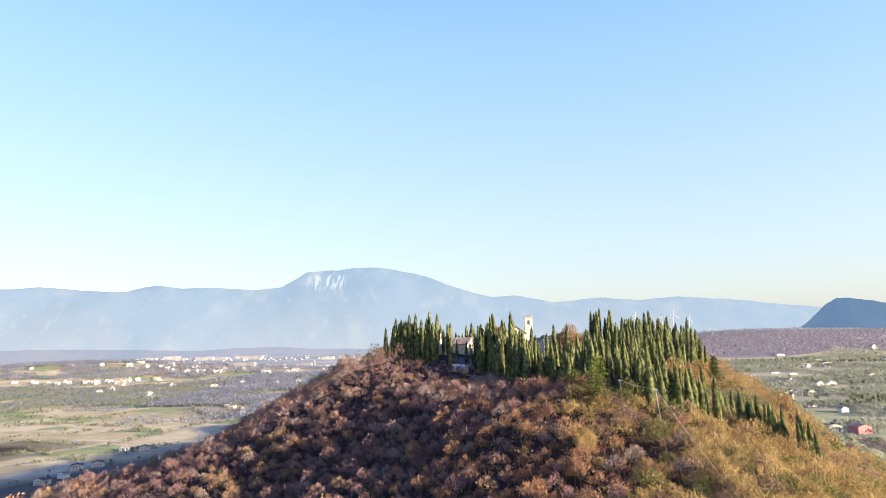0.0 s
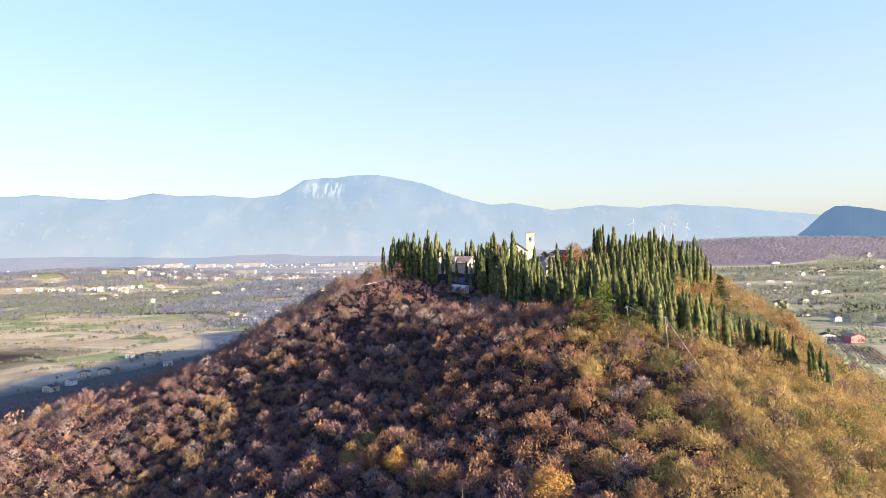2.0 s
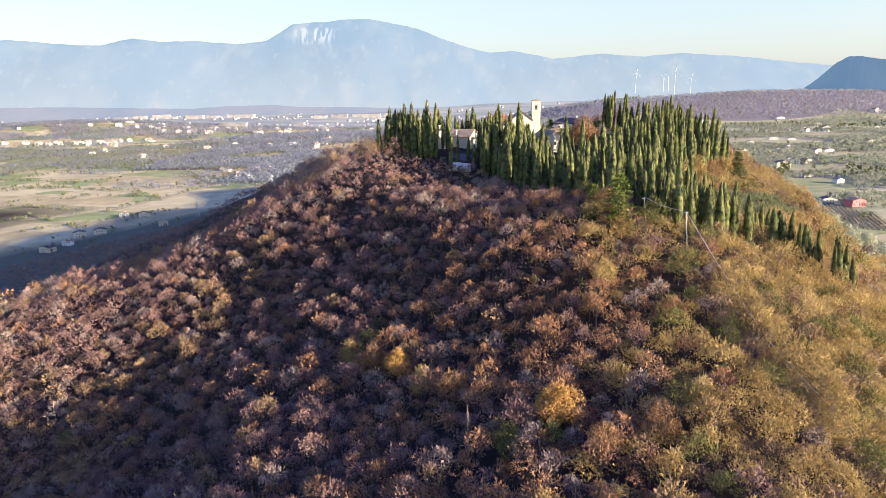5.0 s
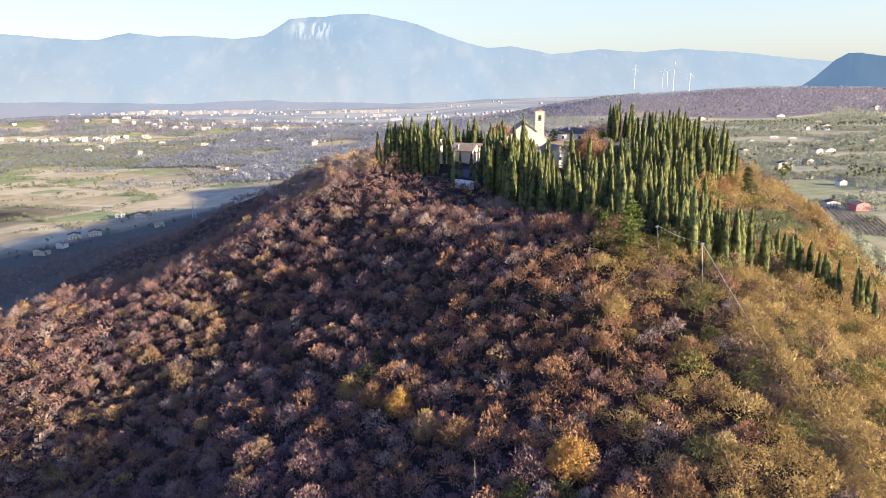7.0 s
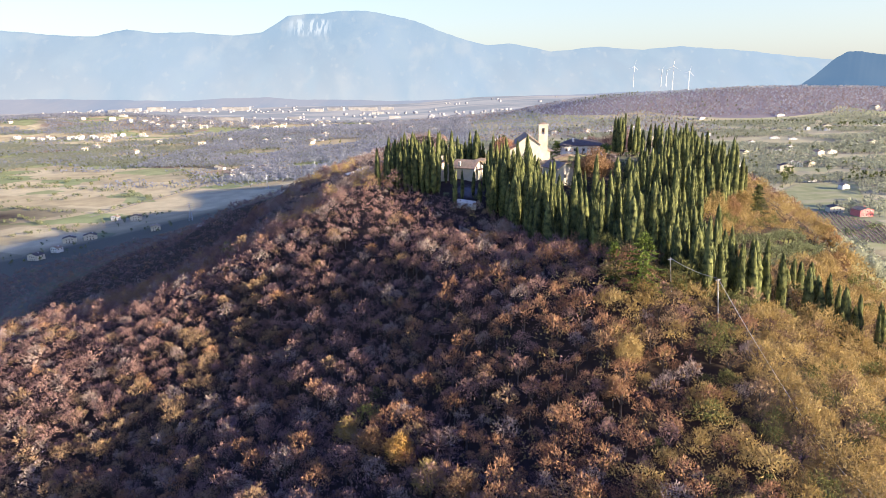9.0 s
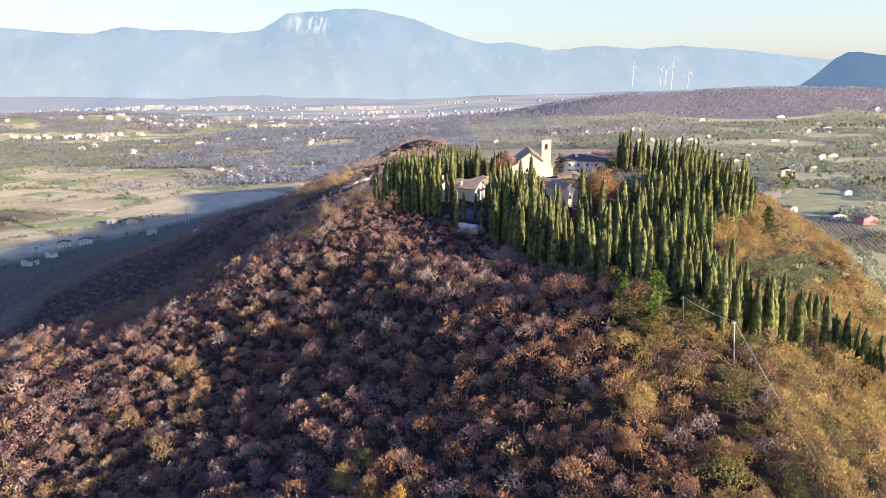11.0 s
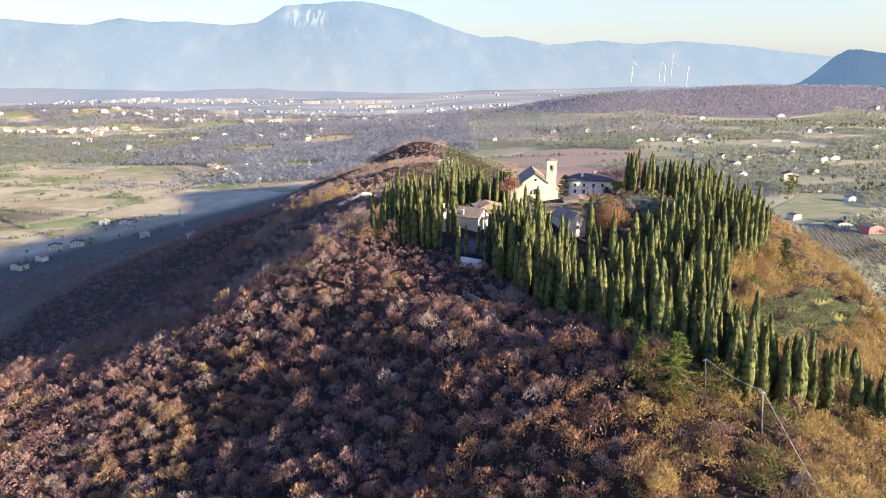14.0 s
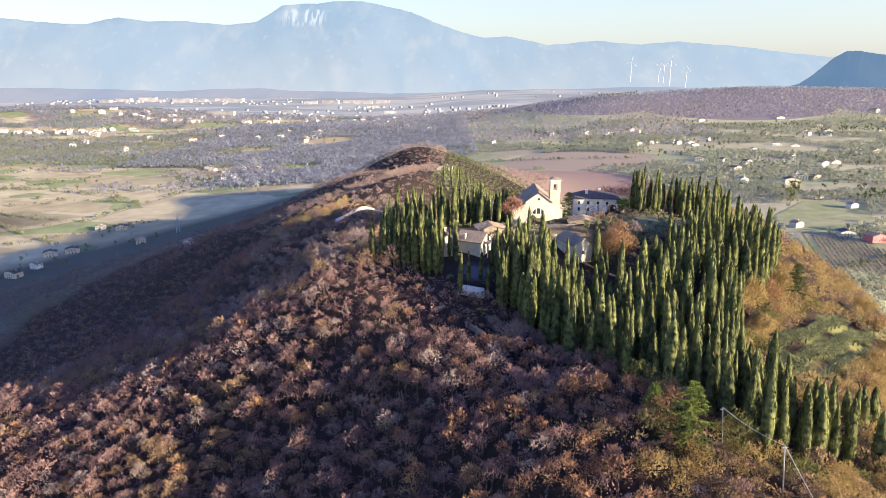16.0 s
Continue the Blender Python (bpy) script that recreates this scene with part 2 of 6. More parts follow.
def scales(r, centre, out, size, loose=0.45):
    """Small leaves and twig sprays that lie on a crown, facing outwards."""
    n = len(centre)
    face = unit(out + loose * r.normal(size=(n, 3)))
    a = unit(np.cross(face, r.normal(size=(n, 3))))
    b = np.cross(face, a)
    s = np.broadcast_to(size, n)[:, None]
    v = np.stack([centre - a * s, centre - b * s * 0.7, centre + a * s, centre + b * s * 0.7], 1).reshape(-1, 3)
    q = np.arange(4 * n).reshape(-1, 4)
    return v, np.concatenate([q[:, (0, 2, 1)], q[:, (0, 3, 2)]])


def broadleaf(seed, tall, wide, twigs, tufts, leaf=0.3, lobes=7, twig=1.0, thin=1.0, limbs=True):
    """A broad tree: trunk and limbs (slot 1), a lobed crown of twigs and leaf tufts (slot 0)."""
    r = np.random.default_rng(seed)
    pieces = [tube([(0, 0, -0.6), (0.1, 0, tall * 0.3), (0, 0.1, tall * 0.55)], (0.17, 0.13, 0.08), 4)]
    cent, rad = [], []
    for k in range(lobes):
        a = 2 * math.pi * (k + r.random() * 0.6) / max(lobes - 1, 1)
        far = 0.0 if k == lobes - 1 else wide * (0.42 + 0.24 * r.random())
        z = tall * (0.84 if k == lobes - 1 else 0.46 + 0.24 * r.random())
        cent.append((far * math.cos(a), far * math.sin(a), z))
        rad.append(wide * (0.42 + 0.18 * r.random()))
        if limbs:
            pieces.append(tube([(0, 0, tall * 0.3), cent[-1]], (0.09, 0.025), 3))
    wood = joined(pieces)
    cent, rad = np.array(cent), np.array(rad)
    pick = r.integers(0, lobes, twigs)
    out = unit(r.normal(size=(twigs, 3)) + (0, 0, 0.55))
    start = cent[pick] + out * rad[pick, None] * (0.35 + 0.45 * r.random((twigs, 1)))
    way = unit(out + (0, 0, 0.75) + 0.35 * r.normal(size=(twigs, 3)))
    crown = [blades(r, start, way, twig * (0.55 + 0.75 * r.random(twigs)), thin * (0.05 + 0.07 * r.random(twigs)))]
    if tufts:
        pick = r.integers(0, lobes, tufts)
        out = unit(r.normal(size=(tufts, 3)) + (0, 0, 0.45))
        crown.append(scales(r, cent[pick] + out * rad[pick, None] * (0.72 + 0.4 * r.random((tufts, 1))), out, leaf * (0.6 + 0.8 * r.random(tufts))))
    crown = joined(crown)
    v, t = joined([crown, wood])
    return v, t, np.r_[np.zeros(len(crown[1]), int), np.ones(len(wood[1]), int)]


def brush(r, base, way, out, length, width):
    """Slender twigs that turn their flat side outwards from the crown."""
    n = len(base)
    side = unit(np.cross(way, unit(out + 0.45 * r.normal(size=(n, 3)))))
    length, width = np.broadcast_to(length, n)[:, None], np.broadcast_to(width, n)[:, None]
    v = np.stack([base - side * width * 0.7, base + side * width * 0.7, base + way * length * 1.1], 1).reshape(-1, 3)
    return v, np.arange(3 * n).reshape(-1, 3)


def brush_tree(seed, tall, wide, twigs, girth, lobes=8, limbs=True):
    """A leafless tree: trunk and forking limbs (slot 1) under a rounded crown of fine rising twigs (slot 0)."""
    r = np.random.default_rng(seed)
    cent, rad, pieces = [], [], []
    if limbs:
        pieces.append(tube([(0, 0, -0.6), (0.08, 0.05, tall * 0.28), (0, 0.1, tall * 0.5)], (0.16, 0.12, 0.06), 4))
    for k in range(lobes):
        a = 2 * math.pi * (k + 0.7 * r.random()) / max(lobes - 2, 1)
        far, z = (wide * (0.5 + 0.22 * r.random()), tall * (0.44 + 0.16 * r.random())) if k < lobes - 2 else (wide * 0.25 * r.random(), tall * (0.62 + 0.08 * r.random()))
        cent.append((far * math.cos(a), far * math.sin(a), z))
        rad.append(wide * (0.40 + 0.16 * r.random()))
        if limbs:
            pieces.append(tube([(0.03, 0.02, tall * 0.24), cent[-1]], (0.07, 0.02), 3))
    cent, rad = np.array(cent), np.array(rad)
    pick = r.integers(0, lobes, twigs)
    out = unit(r.normal(size=(twigs, 3)) + (0, 0, 0.5) + 0.5 * cent[pick] * (1, 1, 0) / wide)
    start = cent[pick] + out * rad[pick, None] * (0.95 - 0.75 * r.random((twigs, 1)) ** 1.6)
    way = unit(0.75 * out + (0, 0, 0.5) + 0.42 * r.normal(size=(twigs, 3)))
    crown = brush(r, start, way, out, rad[pick] * (0.2 + 0.34 * r.random(twigs)), girth * (0.6 + 0.8 * r.random(twigs)))
    slots = np.zeros(len(crown[1]), int)
    if not limbs:
        return crown[0], crown[1], slots
    wood = joined(pieces)
    v, t = joined([crown, wood])
    return v, t, np.r_[slots, np.ones(len(wood[1]), int)]


def scrub_oak(seed, tall, wide, twigs, girth, tufts, leaf, lobes=9):
    """A low oak in winter: a wide dome of fine twigs with sprays of small dry leaves at their ends."""
    r = np.random.default_rng(seed)
    v, t, _ = brush_tree(seed, tall, wide, twigs, girth, lobes, False)
    tips = v[2::3][r.integers(0, twigs, tufts)]
    mid = v.mean(0)
    at = tips + r.normal(size=(tufts, 3)) * 0.16 - 0.12 * unit(tips - mid)
    way = unit(r.normal(size=(tufts, 3)) + (0, 0, 0.3))
    sprays = brush(r, at, way, unit(at - mid), leaf * (0.8 + 0.8 * r.random(tufts)), 0.5 * leaf)
    v, t = joined([(v, t), sprays])
    return v, t, np.zeros(len(t), int)


def clump(seed, tall, wide, n, leaf, lean=0.5):
    """A far tree: a crown of larger tufts on a short stem."""
    r = np.random.default_rng(seed)
    out = unit(r.normal(size=(n, 3)))
    at = out * (wide, wide, tall * 0.36) * (0.55 + 0.5 * r.random((n, 1))) + (0, 0, tall * 0.62)
    v, t = joined([scales(r, at, out, leaf * (0.7 + 0.6 * r.random(n)), 0.2), (np.array([(-0.2, 0, -0.5), (0.2, 0.1, -0.5), (0, -0.1, tall * 0.6)]), np.array([(0, 1, 2)]))])
    return v, t, np.r_[np.zeros(2 * n, int), np.ones(1, int)]


def scatter(name, kinds, at, sizes, mats, label, category, seed):
    """Sets copies of kinds at places, joined into one object of stuff."""
    r = np.random.default_rng(seed)
    at, sizes = np.asarray(at, float), np.asarray(sizes, float)
    pick, turn = r.integers(0, len(kinds), len(at)), r.random(len(at)) * 2 * math.pi
    vs, ts, ss, n = [], [], [], 0
    for k, (v, t, s) in enumerate(kinds):
        who = np.nonzero(pick == k)[0]
        if not len(who):
            continue
        c, d = np.cos(turn[who])[:, None], np.sin(turn[who])[:, None]
        x, y, z = v[:, 0][None], v[:, 1][None], v[:, 2][None]
        size = sizes[who][:, None]
        tallness = size * (0.88 + 0.28 * r.random((len(who), 1)))
        w = np.stack([(x * c - y * d) * size, (x * d + y * c) * size, z * tallness], 2) + at[who][:, None, :]
        vs.append(w.reshape(-1, 3))
        ts.append((t[None] + (np.arange(len(who)) * len(v))[:, None, None] + n).reshape(-1, 3))
        ss.append(np.tile(s, len(who)))
        n += w.shape[0] * w.shape[1]
    if not vs:
        return None
    ob = new(name, flat_mesh(name, np.concatenate(vs), np.concatenate(ts), mats, np.concatenate(ss)))
    return tagged(ob, label, category, kind="stuff")


def jitter(x0, x1, y0, y1, gap, seed):
    """A shaken grid of places."""
    r = np.random.default_rng(seed)
    gx, gy = np.meshgrid(np.arange(x0, x1, gap), np.arange(y0, y1, gap))
    p = np.stack([gx.ravel(), gy.ravel()], 1)
    return p + r.uniform(-0.42, 0.42, p.shape) * gap


def inside(p, poly):
    """Which places lie inside a polygon."""
    x, y = p[:, 0], p[:, 1]
    hit = np.zeros(len(p), bool)
    for (ax, ay), (bx, by) in zip(poly, poly[1:] + poly[:1]):
        cut = (ay > y) != (by > y)
        hit ^= cut & (x < (bx - ax) * (y - ay) / (by - ay + 1e-9) + ax)
    return hit


def on_ground(p, sink=0.0):
    return np.column_stack([p, height(p[:, 0], p[:, 1]) - sink])


def spot(x, y, sink=0.0):
    return float(height(x, y)) - sink


def mottle(p, scale, seed):
    """A smooth 0..1 field over places."""
    x, y = p[:, 0] / scale, p[:, 1] / scale
    return 0.5 + 0.25 * (np.sin(x * 1.7 + seed) * np.sin(y * 1.3 + 2 * seed) + np.sin(x * 0.7 - y * 1.1 + 3 * seed)) 


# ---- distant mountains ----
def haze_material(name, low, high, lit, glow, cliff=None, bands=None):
    """Distance: rock and woods under haze painted as self-lit pale blue, with an optional pale cliff (centre, radius).
    """
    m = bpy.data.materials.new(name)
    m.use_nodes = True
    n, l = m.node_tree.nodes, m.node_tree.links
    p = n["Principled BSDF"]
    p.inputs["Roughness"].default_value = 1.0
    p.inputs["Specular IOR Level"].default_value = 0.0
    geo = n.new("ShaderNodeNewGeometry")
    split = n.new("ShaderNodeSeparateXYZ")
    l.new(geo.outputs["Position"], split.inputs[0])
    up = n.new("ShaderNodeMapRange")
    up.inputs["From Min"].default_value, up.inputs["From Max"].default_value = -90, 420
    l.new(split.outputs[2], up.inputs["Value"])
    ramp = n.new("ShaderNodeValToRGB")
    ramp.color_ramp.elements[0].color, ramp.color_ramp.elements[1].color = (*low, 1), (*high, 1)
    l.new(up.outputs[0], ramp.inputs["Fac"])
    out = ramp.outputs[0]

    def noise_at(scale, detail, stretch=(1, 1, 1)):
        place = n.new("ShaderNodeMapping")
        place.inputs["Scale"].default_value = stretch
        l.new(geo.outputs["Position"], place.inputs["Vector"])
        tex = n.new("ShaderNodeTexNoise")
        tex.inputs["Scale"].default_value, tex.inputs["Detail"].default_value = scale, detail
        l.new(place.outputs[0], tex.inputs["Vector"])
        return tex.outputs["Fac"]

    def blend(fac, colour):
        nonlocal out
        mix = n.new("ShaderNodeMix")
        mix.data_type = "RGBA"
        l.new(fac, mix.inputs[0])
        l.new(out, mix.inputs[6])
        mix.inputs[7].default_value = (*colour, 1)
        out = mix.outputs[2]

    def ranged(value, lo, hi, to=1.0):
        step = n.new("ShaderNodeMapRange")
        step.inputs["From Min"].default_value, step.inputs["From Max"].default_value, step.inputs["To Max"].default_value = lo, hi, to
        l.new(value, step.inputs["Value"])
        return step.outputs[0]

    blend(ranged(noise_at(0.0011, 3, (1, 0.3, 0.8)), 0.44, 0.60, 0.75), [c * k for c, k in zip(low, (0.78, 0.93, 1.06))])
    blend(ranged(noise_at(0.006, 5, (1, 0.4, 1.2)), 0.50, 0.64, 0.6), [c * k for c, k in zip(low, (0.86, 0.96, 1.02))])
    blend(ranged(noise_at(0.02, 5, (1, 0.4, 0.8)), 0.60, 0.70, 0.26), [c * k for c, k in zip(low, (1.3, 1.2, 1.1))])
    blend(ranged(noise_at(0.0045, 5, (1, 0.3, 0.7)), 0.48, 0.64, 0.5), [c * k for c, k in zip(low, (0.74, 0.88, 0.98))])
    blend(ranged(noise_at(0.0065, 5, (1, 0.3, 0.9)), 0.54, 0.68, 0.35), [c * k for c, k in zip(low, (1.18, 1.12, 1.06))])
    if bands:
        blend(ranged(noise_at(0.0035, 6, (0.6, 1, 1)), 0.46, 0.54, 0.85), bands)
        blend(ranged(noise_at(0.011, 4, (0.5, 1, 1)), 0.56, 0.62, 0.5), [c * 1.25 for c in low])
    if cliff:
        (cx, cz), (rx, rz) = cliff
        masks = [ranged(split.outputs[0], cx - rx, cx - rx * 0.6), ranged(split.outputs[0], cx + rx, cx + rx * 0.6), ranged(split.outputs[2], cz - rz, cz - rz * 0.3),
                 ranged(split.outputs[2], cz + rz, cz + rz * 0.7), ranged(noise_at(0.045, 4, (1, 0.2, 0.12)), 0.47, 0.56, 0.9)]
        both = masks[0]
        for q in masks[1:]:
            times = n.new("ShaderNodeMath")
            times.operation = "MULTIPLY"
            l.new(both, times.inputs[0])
            l.new(q, times.inputs[1])
            both = times.outputs[0]
        blend(both, [min(1, c * 1.35) for c in low])
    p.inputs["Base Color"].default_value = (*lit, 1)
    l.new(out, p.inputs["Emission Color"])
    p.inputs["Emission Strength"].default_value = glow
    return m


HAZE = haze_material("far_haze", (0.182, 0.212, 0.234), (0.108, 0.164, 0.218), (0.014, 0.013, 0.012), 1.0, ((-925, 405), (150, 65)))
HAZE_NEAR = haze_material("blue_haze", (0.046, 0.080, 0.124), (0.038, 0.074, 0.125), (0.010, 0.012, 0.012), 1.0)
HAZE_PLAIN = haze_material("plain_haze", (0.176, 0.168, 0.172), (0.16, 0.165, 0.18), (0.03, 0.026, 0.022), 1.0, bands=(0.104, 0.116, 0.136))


# ---- ground, one sheet to the horizon ----
def stretch(lo, hi, fine, far_lo, far_hi, grow=1.09):
    mid = list(np.arange(lo, hi + 0.1, fine))
    a, step = [lo], fine
    while a[-1] > far_lo:
        step *= grow
        a.append(a[-1] - step)
    b, step = [hi], fine
    while b[-1] < far_hi:
        step *= grow
        b.append(b[-1] + step)
    return np.array(a[:0:-1] + mid + b[1:])


def ground_material():
    """Leaf litter on the hill, a patchwork of fields in the valley."""
    m = bpy.data.materials.new("land")
    m.use_nodes = True
    n, l = m.node_tree.nodes, m.node_tree.links
    p = n["Principled BSDF"]
    p.inputs["Roughness"].default_value = 0.95
    p.inputs["Specular IOR Level"].default_value = 0.1
    geo = n.new("ShaderNodeNewGeometry")
    bend = n.new("ShaderNodeTexNoise")
    bend.inputs["Scale"].default_value = 0.006
    l.new(geo.outputs["Position"], bend.inputs["Vector"])
    warp = n.new("ShaderNodeMixRGB")
    warp.blend_type, warp.inputs[0].default_value = "LINEAR_LIGHT", 1.0
    scaled = n.new("ShaderNodeMapping")
    scaled.inputs["Scale"].default_value, scaled.inputs["Rotation"].default_value = (0.011, 0.018, 0), (0, 0, radians(28))
    l.new(geo.outputs["Position"], scaled.inputs["Vector"])
    l.new(scaled.outputs[0], warp.inputs[1])
    shrink = n.new("ShaderNodeMapRange")
    shrink.data_type = "FLOAT_VECTOR"
    shrink.inputs[9].default_value, shrink.inputs[10].default_value = (0.3, 0.3, 0.5), (0.7, 0.7, 0.5)
    l.new(bend.outputs["Color"], shrink.inputs["Vector"])
    l.new(shrink.outputs["Vector"], warp.inputs[2])
    cells = n.new("ShaderNodeTexVoronoi")
    cells.distance = "CHEBYCHEV"
    cells.inputs["Scale"].default_value = 1.0
    l.new(warp.outputs[0], cells.inputs["Vector"])
    hue = n.new("ShaderNodeSeparateColor")
    l.new(cells.outputs["Color"], hue.inputs[0])
    fields = n.new("ShaderNodeValToRGB")
    fields.color_ramp.interpolation = "CONSTANT"
    # field tans and greens, raised a little to stand for haze
    stops = ((0.0, (0.376, 0.318, 0.190)), (0.2, (0.254, 0.268, 0.135)), (0.34, (0.432, 0.369, 0.225)), (0.5, (0.329, 0.288, 0.175)),
             (0.62, (0.235, 0.258, 0.125)), (0.72, (0.451, 0.389, 0.240)), (0.9, (0.310, 0.242, 0.165)))
    for k, (at, c) in enumerate(stops):
        e = fields.color_ramp.elements[k] if k < 2 else fields.color_ramp.elements.new(at)
        e.position, e.color = at, (*c, 1)
    l.new(hue.outputs[0], fields.inputs["Fac"])
    grain = n.new("ShaderNodeTexNoise")
    grain.inputs["Scale"].default_value, grain.inputs["Detail"].default_value = 0.05, 8.0
    l.new(geo.outputs["Position"], grain.inputs["Vector"])
    rows = n.new("ShaderNodeTexWave")
    rows.inputs["Scale"].default_value, rows.inputs["Distortion"].default_value = 0.12, 1.5
    l.new(geo.outputs["Position"], rows.inputs["Vector"])
    value = n.new("ShaderNodeMath")
    value.operation = "MULTIPLY_ADD"
    value.inputs[1].default_value, value.inputs[2].default_value = 0.9, 0.5
    l.new(grain.outputs["Fac"], value.inputs[0])
    furrow = n.new("ShaderNodeMath")
    furrow.operation = "MULTIPLY_ADD"
    furrow.inputs[1].default_value = 0.12
    l.new(rows.outputs["Fac"], furrow.inputs[0])
    l.new(value.outputs[0], furrow.inputs[2])
    shade = n.new("ShaderNodeHueSaturation")
    shade.inputs["Saturation"].default_value = 1.12
    l.new(fields.outputs["Color"], shade.inputs["Color"])
    l.new(furrow.outputs[0], shade.inputs["Value"])
    litter = n.new("ShaderNodeValToRGB")
    litter.color_ramp.elements[0].color, litter.color_ramp.elements[1].color = (0.022, 0.016, 0.012, 1), (0.065, 0.046, 0.032, 1)
    fine = n.new("ShaderNodeTexNoise")
    fine.inputs["Scale"].default_value, fine.inputs["Detail"].default_value = 0.6, 8.0
    l.new(geo.outputs["Position"], fine.inputs["Vector"])
    l.new(fine.outputs["Fac"], litter.inputs["Fac"])
    # the hill's litter ends at its foot
    split = n.new("ShaderNodeSeparateXYZ")
    l.new(geo.outputs["Position"], split.inputs[0])
    foot = n.new("ShaderNodeMath")
    foot.operation = "MULTIPLY_ADD"
    foot.inputs[1].default_value, foot.inputs[2].default_value = -0.05, 0.0
    l.new(split.outputs[0], foot.inputs[0])
    low = n.new("ShaderNodeMath")
    low.operation = "ADD"
    l.new(split.outputs[2], low.inputs[0])
    l.new(foot.outputs[0], low.inputs[1])
    edge = n.new("ShaderNodeMapRange")
    edge.inputs["From Min"].default_value, edge.inputs["From Max"].default_value = -88, -84
    l.new(low.outputs[0], edge.inputs["Value"])
    near = n.new("ShaderNodeMapRange")
    near.inputs["From Min"].default_value, near.inputs["From Max"].default_value = 760, 700
    l.new(split.outputs[1], near.inputs["Value"])
    both = n.new("ShaderNodeMath")
    both.operation = "MULTIPLY"
    l.new(edge.outputs[0], both.inputs[0])
    l.new(near.outputs[0], both.inputs[1])
    mix = n.new("ShaderNodeMix")
    mix.data_type = "RGBA"
    l.new(both.outputs[0], mix.inputs[0])
    l.new(shade.outputs["Color"], mix.inputs[6])
    l.new(litter.outputs["Color"], mix.inputs[7])
    out = mix.outputs[2]
    side = n.new("ShaderNodeMapRange")
    side.inputs["From Min"].default_value, side.inputs["From Max"].default_value, side.inputs["To Max"].default_value = -40, 160, 0.55
    l.new(split.outputs[0], side.inputs["Value"])
    away = n.new("ShaderNodeMath")
    away.operation = "MULTIPLY"
    flip = n.new("ShaderNodeMath")
    flip.operation = "SUBTRACT"
    flip.inputs[0].default_value = 1.0
    l.new(both.outputs[0], flip.inputs[1])
    l.new(side.outputs[0], away.inputs[0])
    l.new(flip.outputs[0], away.inputs[1])
    green = n.new("ShaderNodeMix")
    green.data_type = "RGBA"
    l.new(away.outputs[0], green.inputs[0])
    l.new(out, green.inputs[6])
    green.inputs[7].default_value = (0.34, 0.33, 0.195, 1)
    out = green.outputs[2]
    # meadow at the foot of the wooded slope, its colour darkened for the hill's shadow
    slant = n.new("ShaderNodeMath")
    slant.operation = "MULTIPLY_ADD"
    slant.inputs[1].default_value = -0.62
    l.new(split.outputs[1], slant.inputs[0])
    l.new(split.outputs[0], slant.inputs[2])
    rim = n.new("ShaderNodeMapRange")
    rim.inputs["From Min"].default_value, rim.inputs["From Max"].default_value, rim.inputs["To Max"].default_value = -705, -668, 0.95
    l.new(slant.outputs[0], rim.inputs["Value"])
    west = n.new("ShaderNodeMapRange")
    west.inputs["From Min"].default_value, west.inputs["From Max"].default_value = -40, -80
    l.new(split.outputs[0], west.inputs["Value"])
    foot_shadow = n.new("ShaderNodeMath")
    foot_shadow.operation = "MULTIPLY"
    l.new(rim.outputs[0], foot_shadow.inputs[0])
    l.new(west.outputs[0], foot_shadow.inputs[1])
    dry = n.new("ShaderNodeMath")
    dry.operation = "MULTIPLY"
    l.new(foot_shadow.outputs[0], dry.inputs[0])
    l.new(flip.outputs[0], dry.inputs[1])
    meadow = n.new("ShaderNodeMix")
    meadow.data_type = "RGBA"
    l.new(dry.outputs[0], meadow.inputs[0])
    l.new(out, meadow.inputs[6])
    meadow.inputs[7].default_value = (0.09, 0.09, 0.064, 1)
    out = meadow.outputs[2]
    # mown grass: olive terrace, church garden, the lawn by the long house
    for centre, radius, colour in (((78, 169, -15), 9, (0.17, 0.17, 0.062)), ((92, 184, -16), 9, (0.17, 0.17, 0.062)), ((104, 198, -20), 9, (0.17, 0.17, 0.062)), ((97, 165, -24), 7, (0.19, 0.20, 0.06)), ((140, 205, -40), 30, (0.17, 0.17, 0.08)), ((175, 260, -50), 38, (0.17, 0.17, 0.08)), ((215, 335, -60), 45, (0.19, 0.18, 0.09)), ((24, 226, -1), 13, (0.21, 0.152, 0.07)), ((9, 216, -1), 8, (0.21, 0.152, 0.07)), ((20, 211, -1), 8, (0.21, 0.152, 0.07)), ((0, 232, -1), 14, (0.14, 0.125, 0.065)), ((67, 238, -1), 13, (0.20, 0.185, 0.09)), ((52, 240, -1), 9, (0.16, 0.15, 0.07)), ((34, 222, -1), 8, (0.21, 0.152, 0.07)), ((76, 226, -1), 9, (0.19, 0.17, 0.08)), ((8, 196, -2), 3.5, (0.15, 0.135, 0.11)), ((135, 775, -78), 100, (0.27, 0.185, 0.135)), ((200, 965, -77), 110, (0.32, 0.25, 0.165)), ((60, 900, -84), 70, (0.32, 0.25, 0.16)), ((50, 360, -30), 60, (0.24, 0.22, 0.11)), ((720, 1850, -40), 330, (0.19, 0.165, 0.16)), ((1300, 1900, -40), 420, (0.19, 0.165, 0.16)), ((380, 1760, -60), 170, (0.19, 0.165, 0.16)), ((82, 112, -35), 34, (0.17, 0.125, 0.062)), ((100, 150, -40), 34, (0.17, 0.125, 0.062))):
        far = n.new("ShaderNodeVectorMath")
        far.operation = "DISTANCE"
        far.inputs[1].default_value = (centre[0], centre[1], float(height(centre[0], centre[1])))
        l.new(geo.outputs["Position"], far.inputs[0])
        ragged = n.new("ShaderNodeMath")
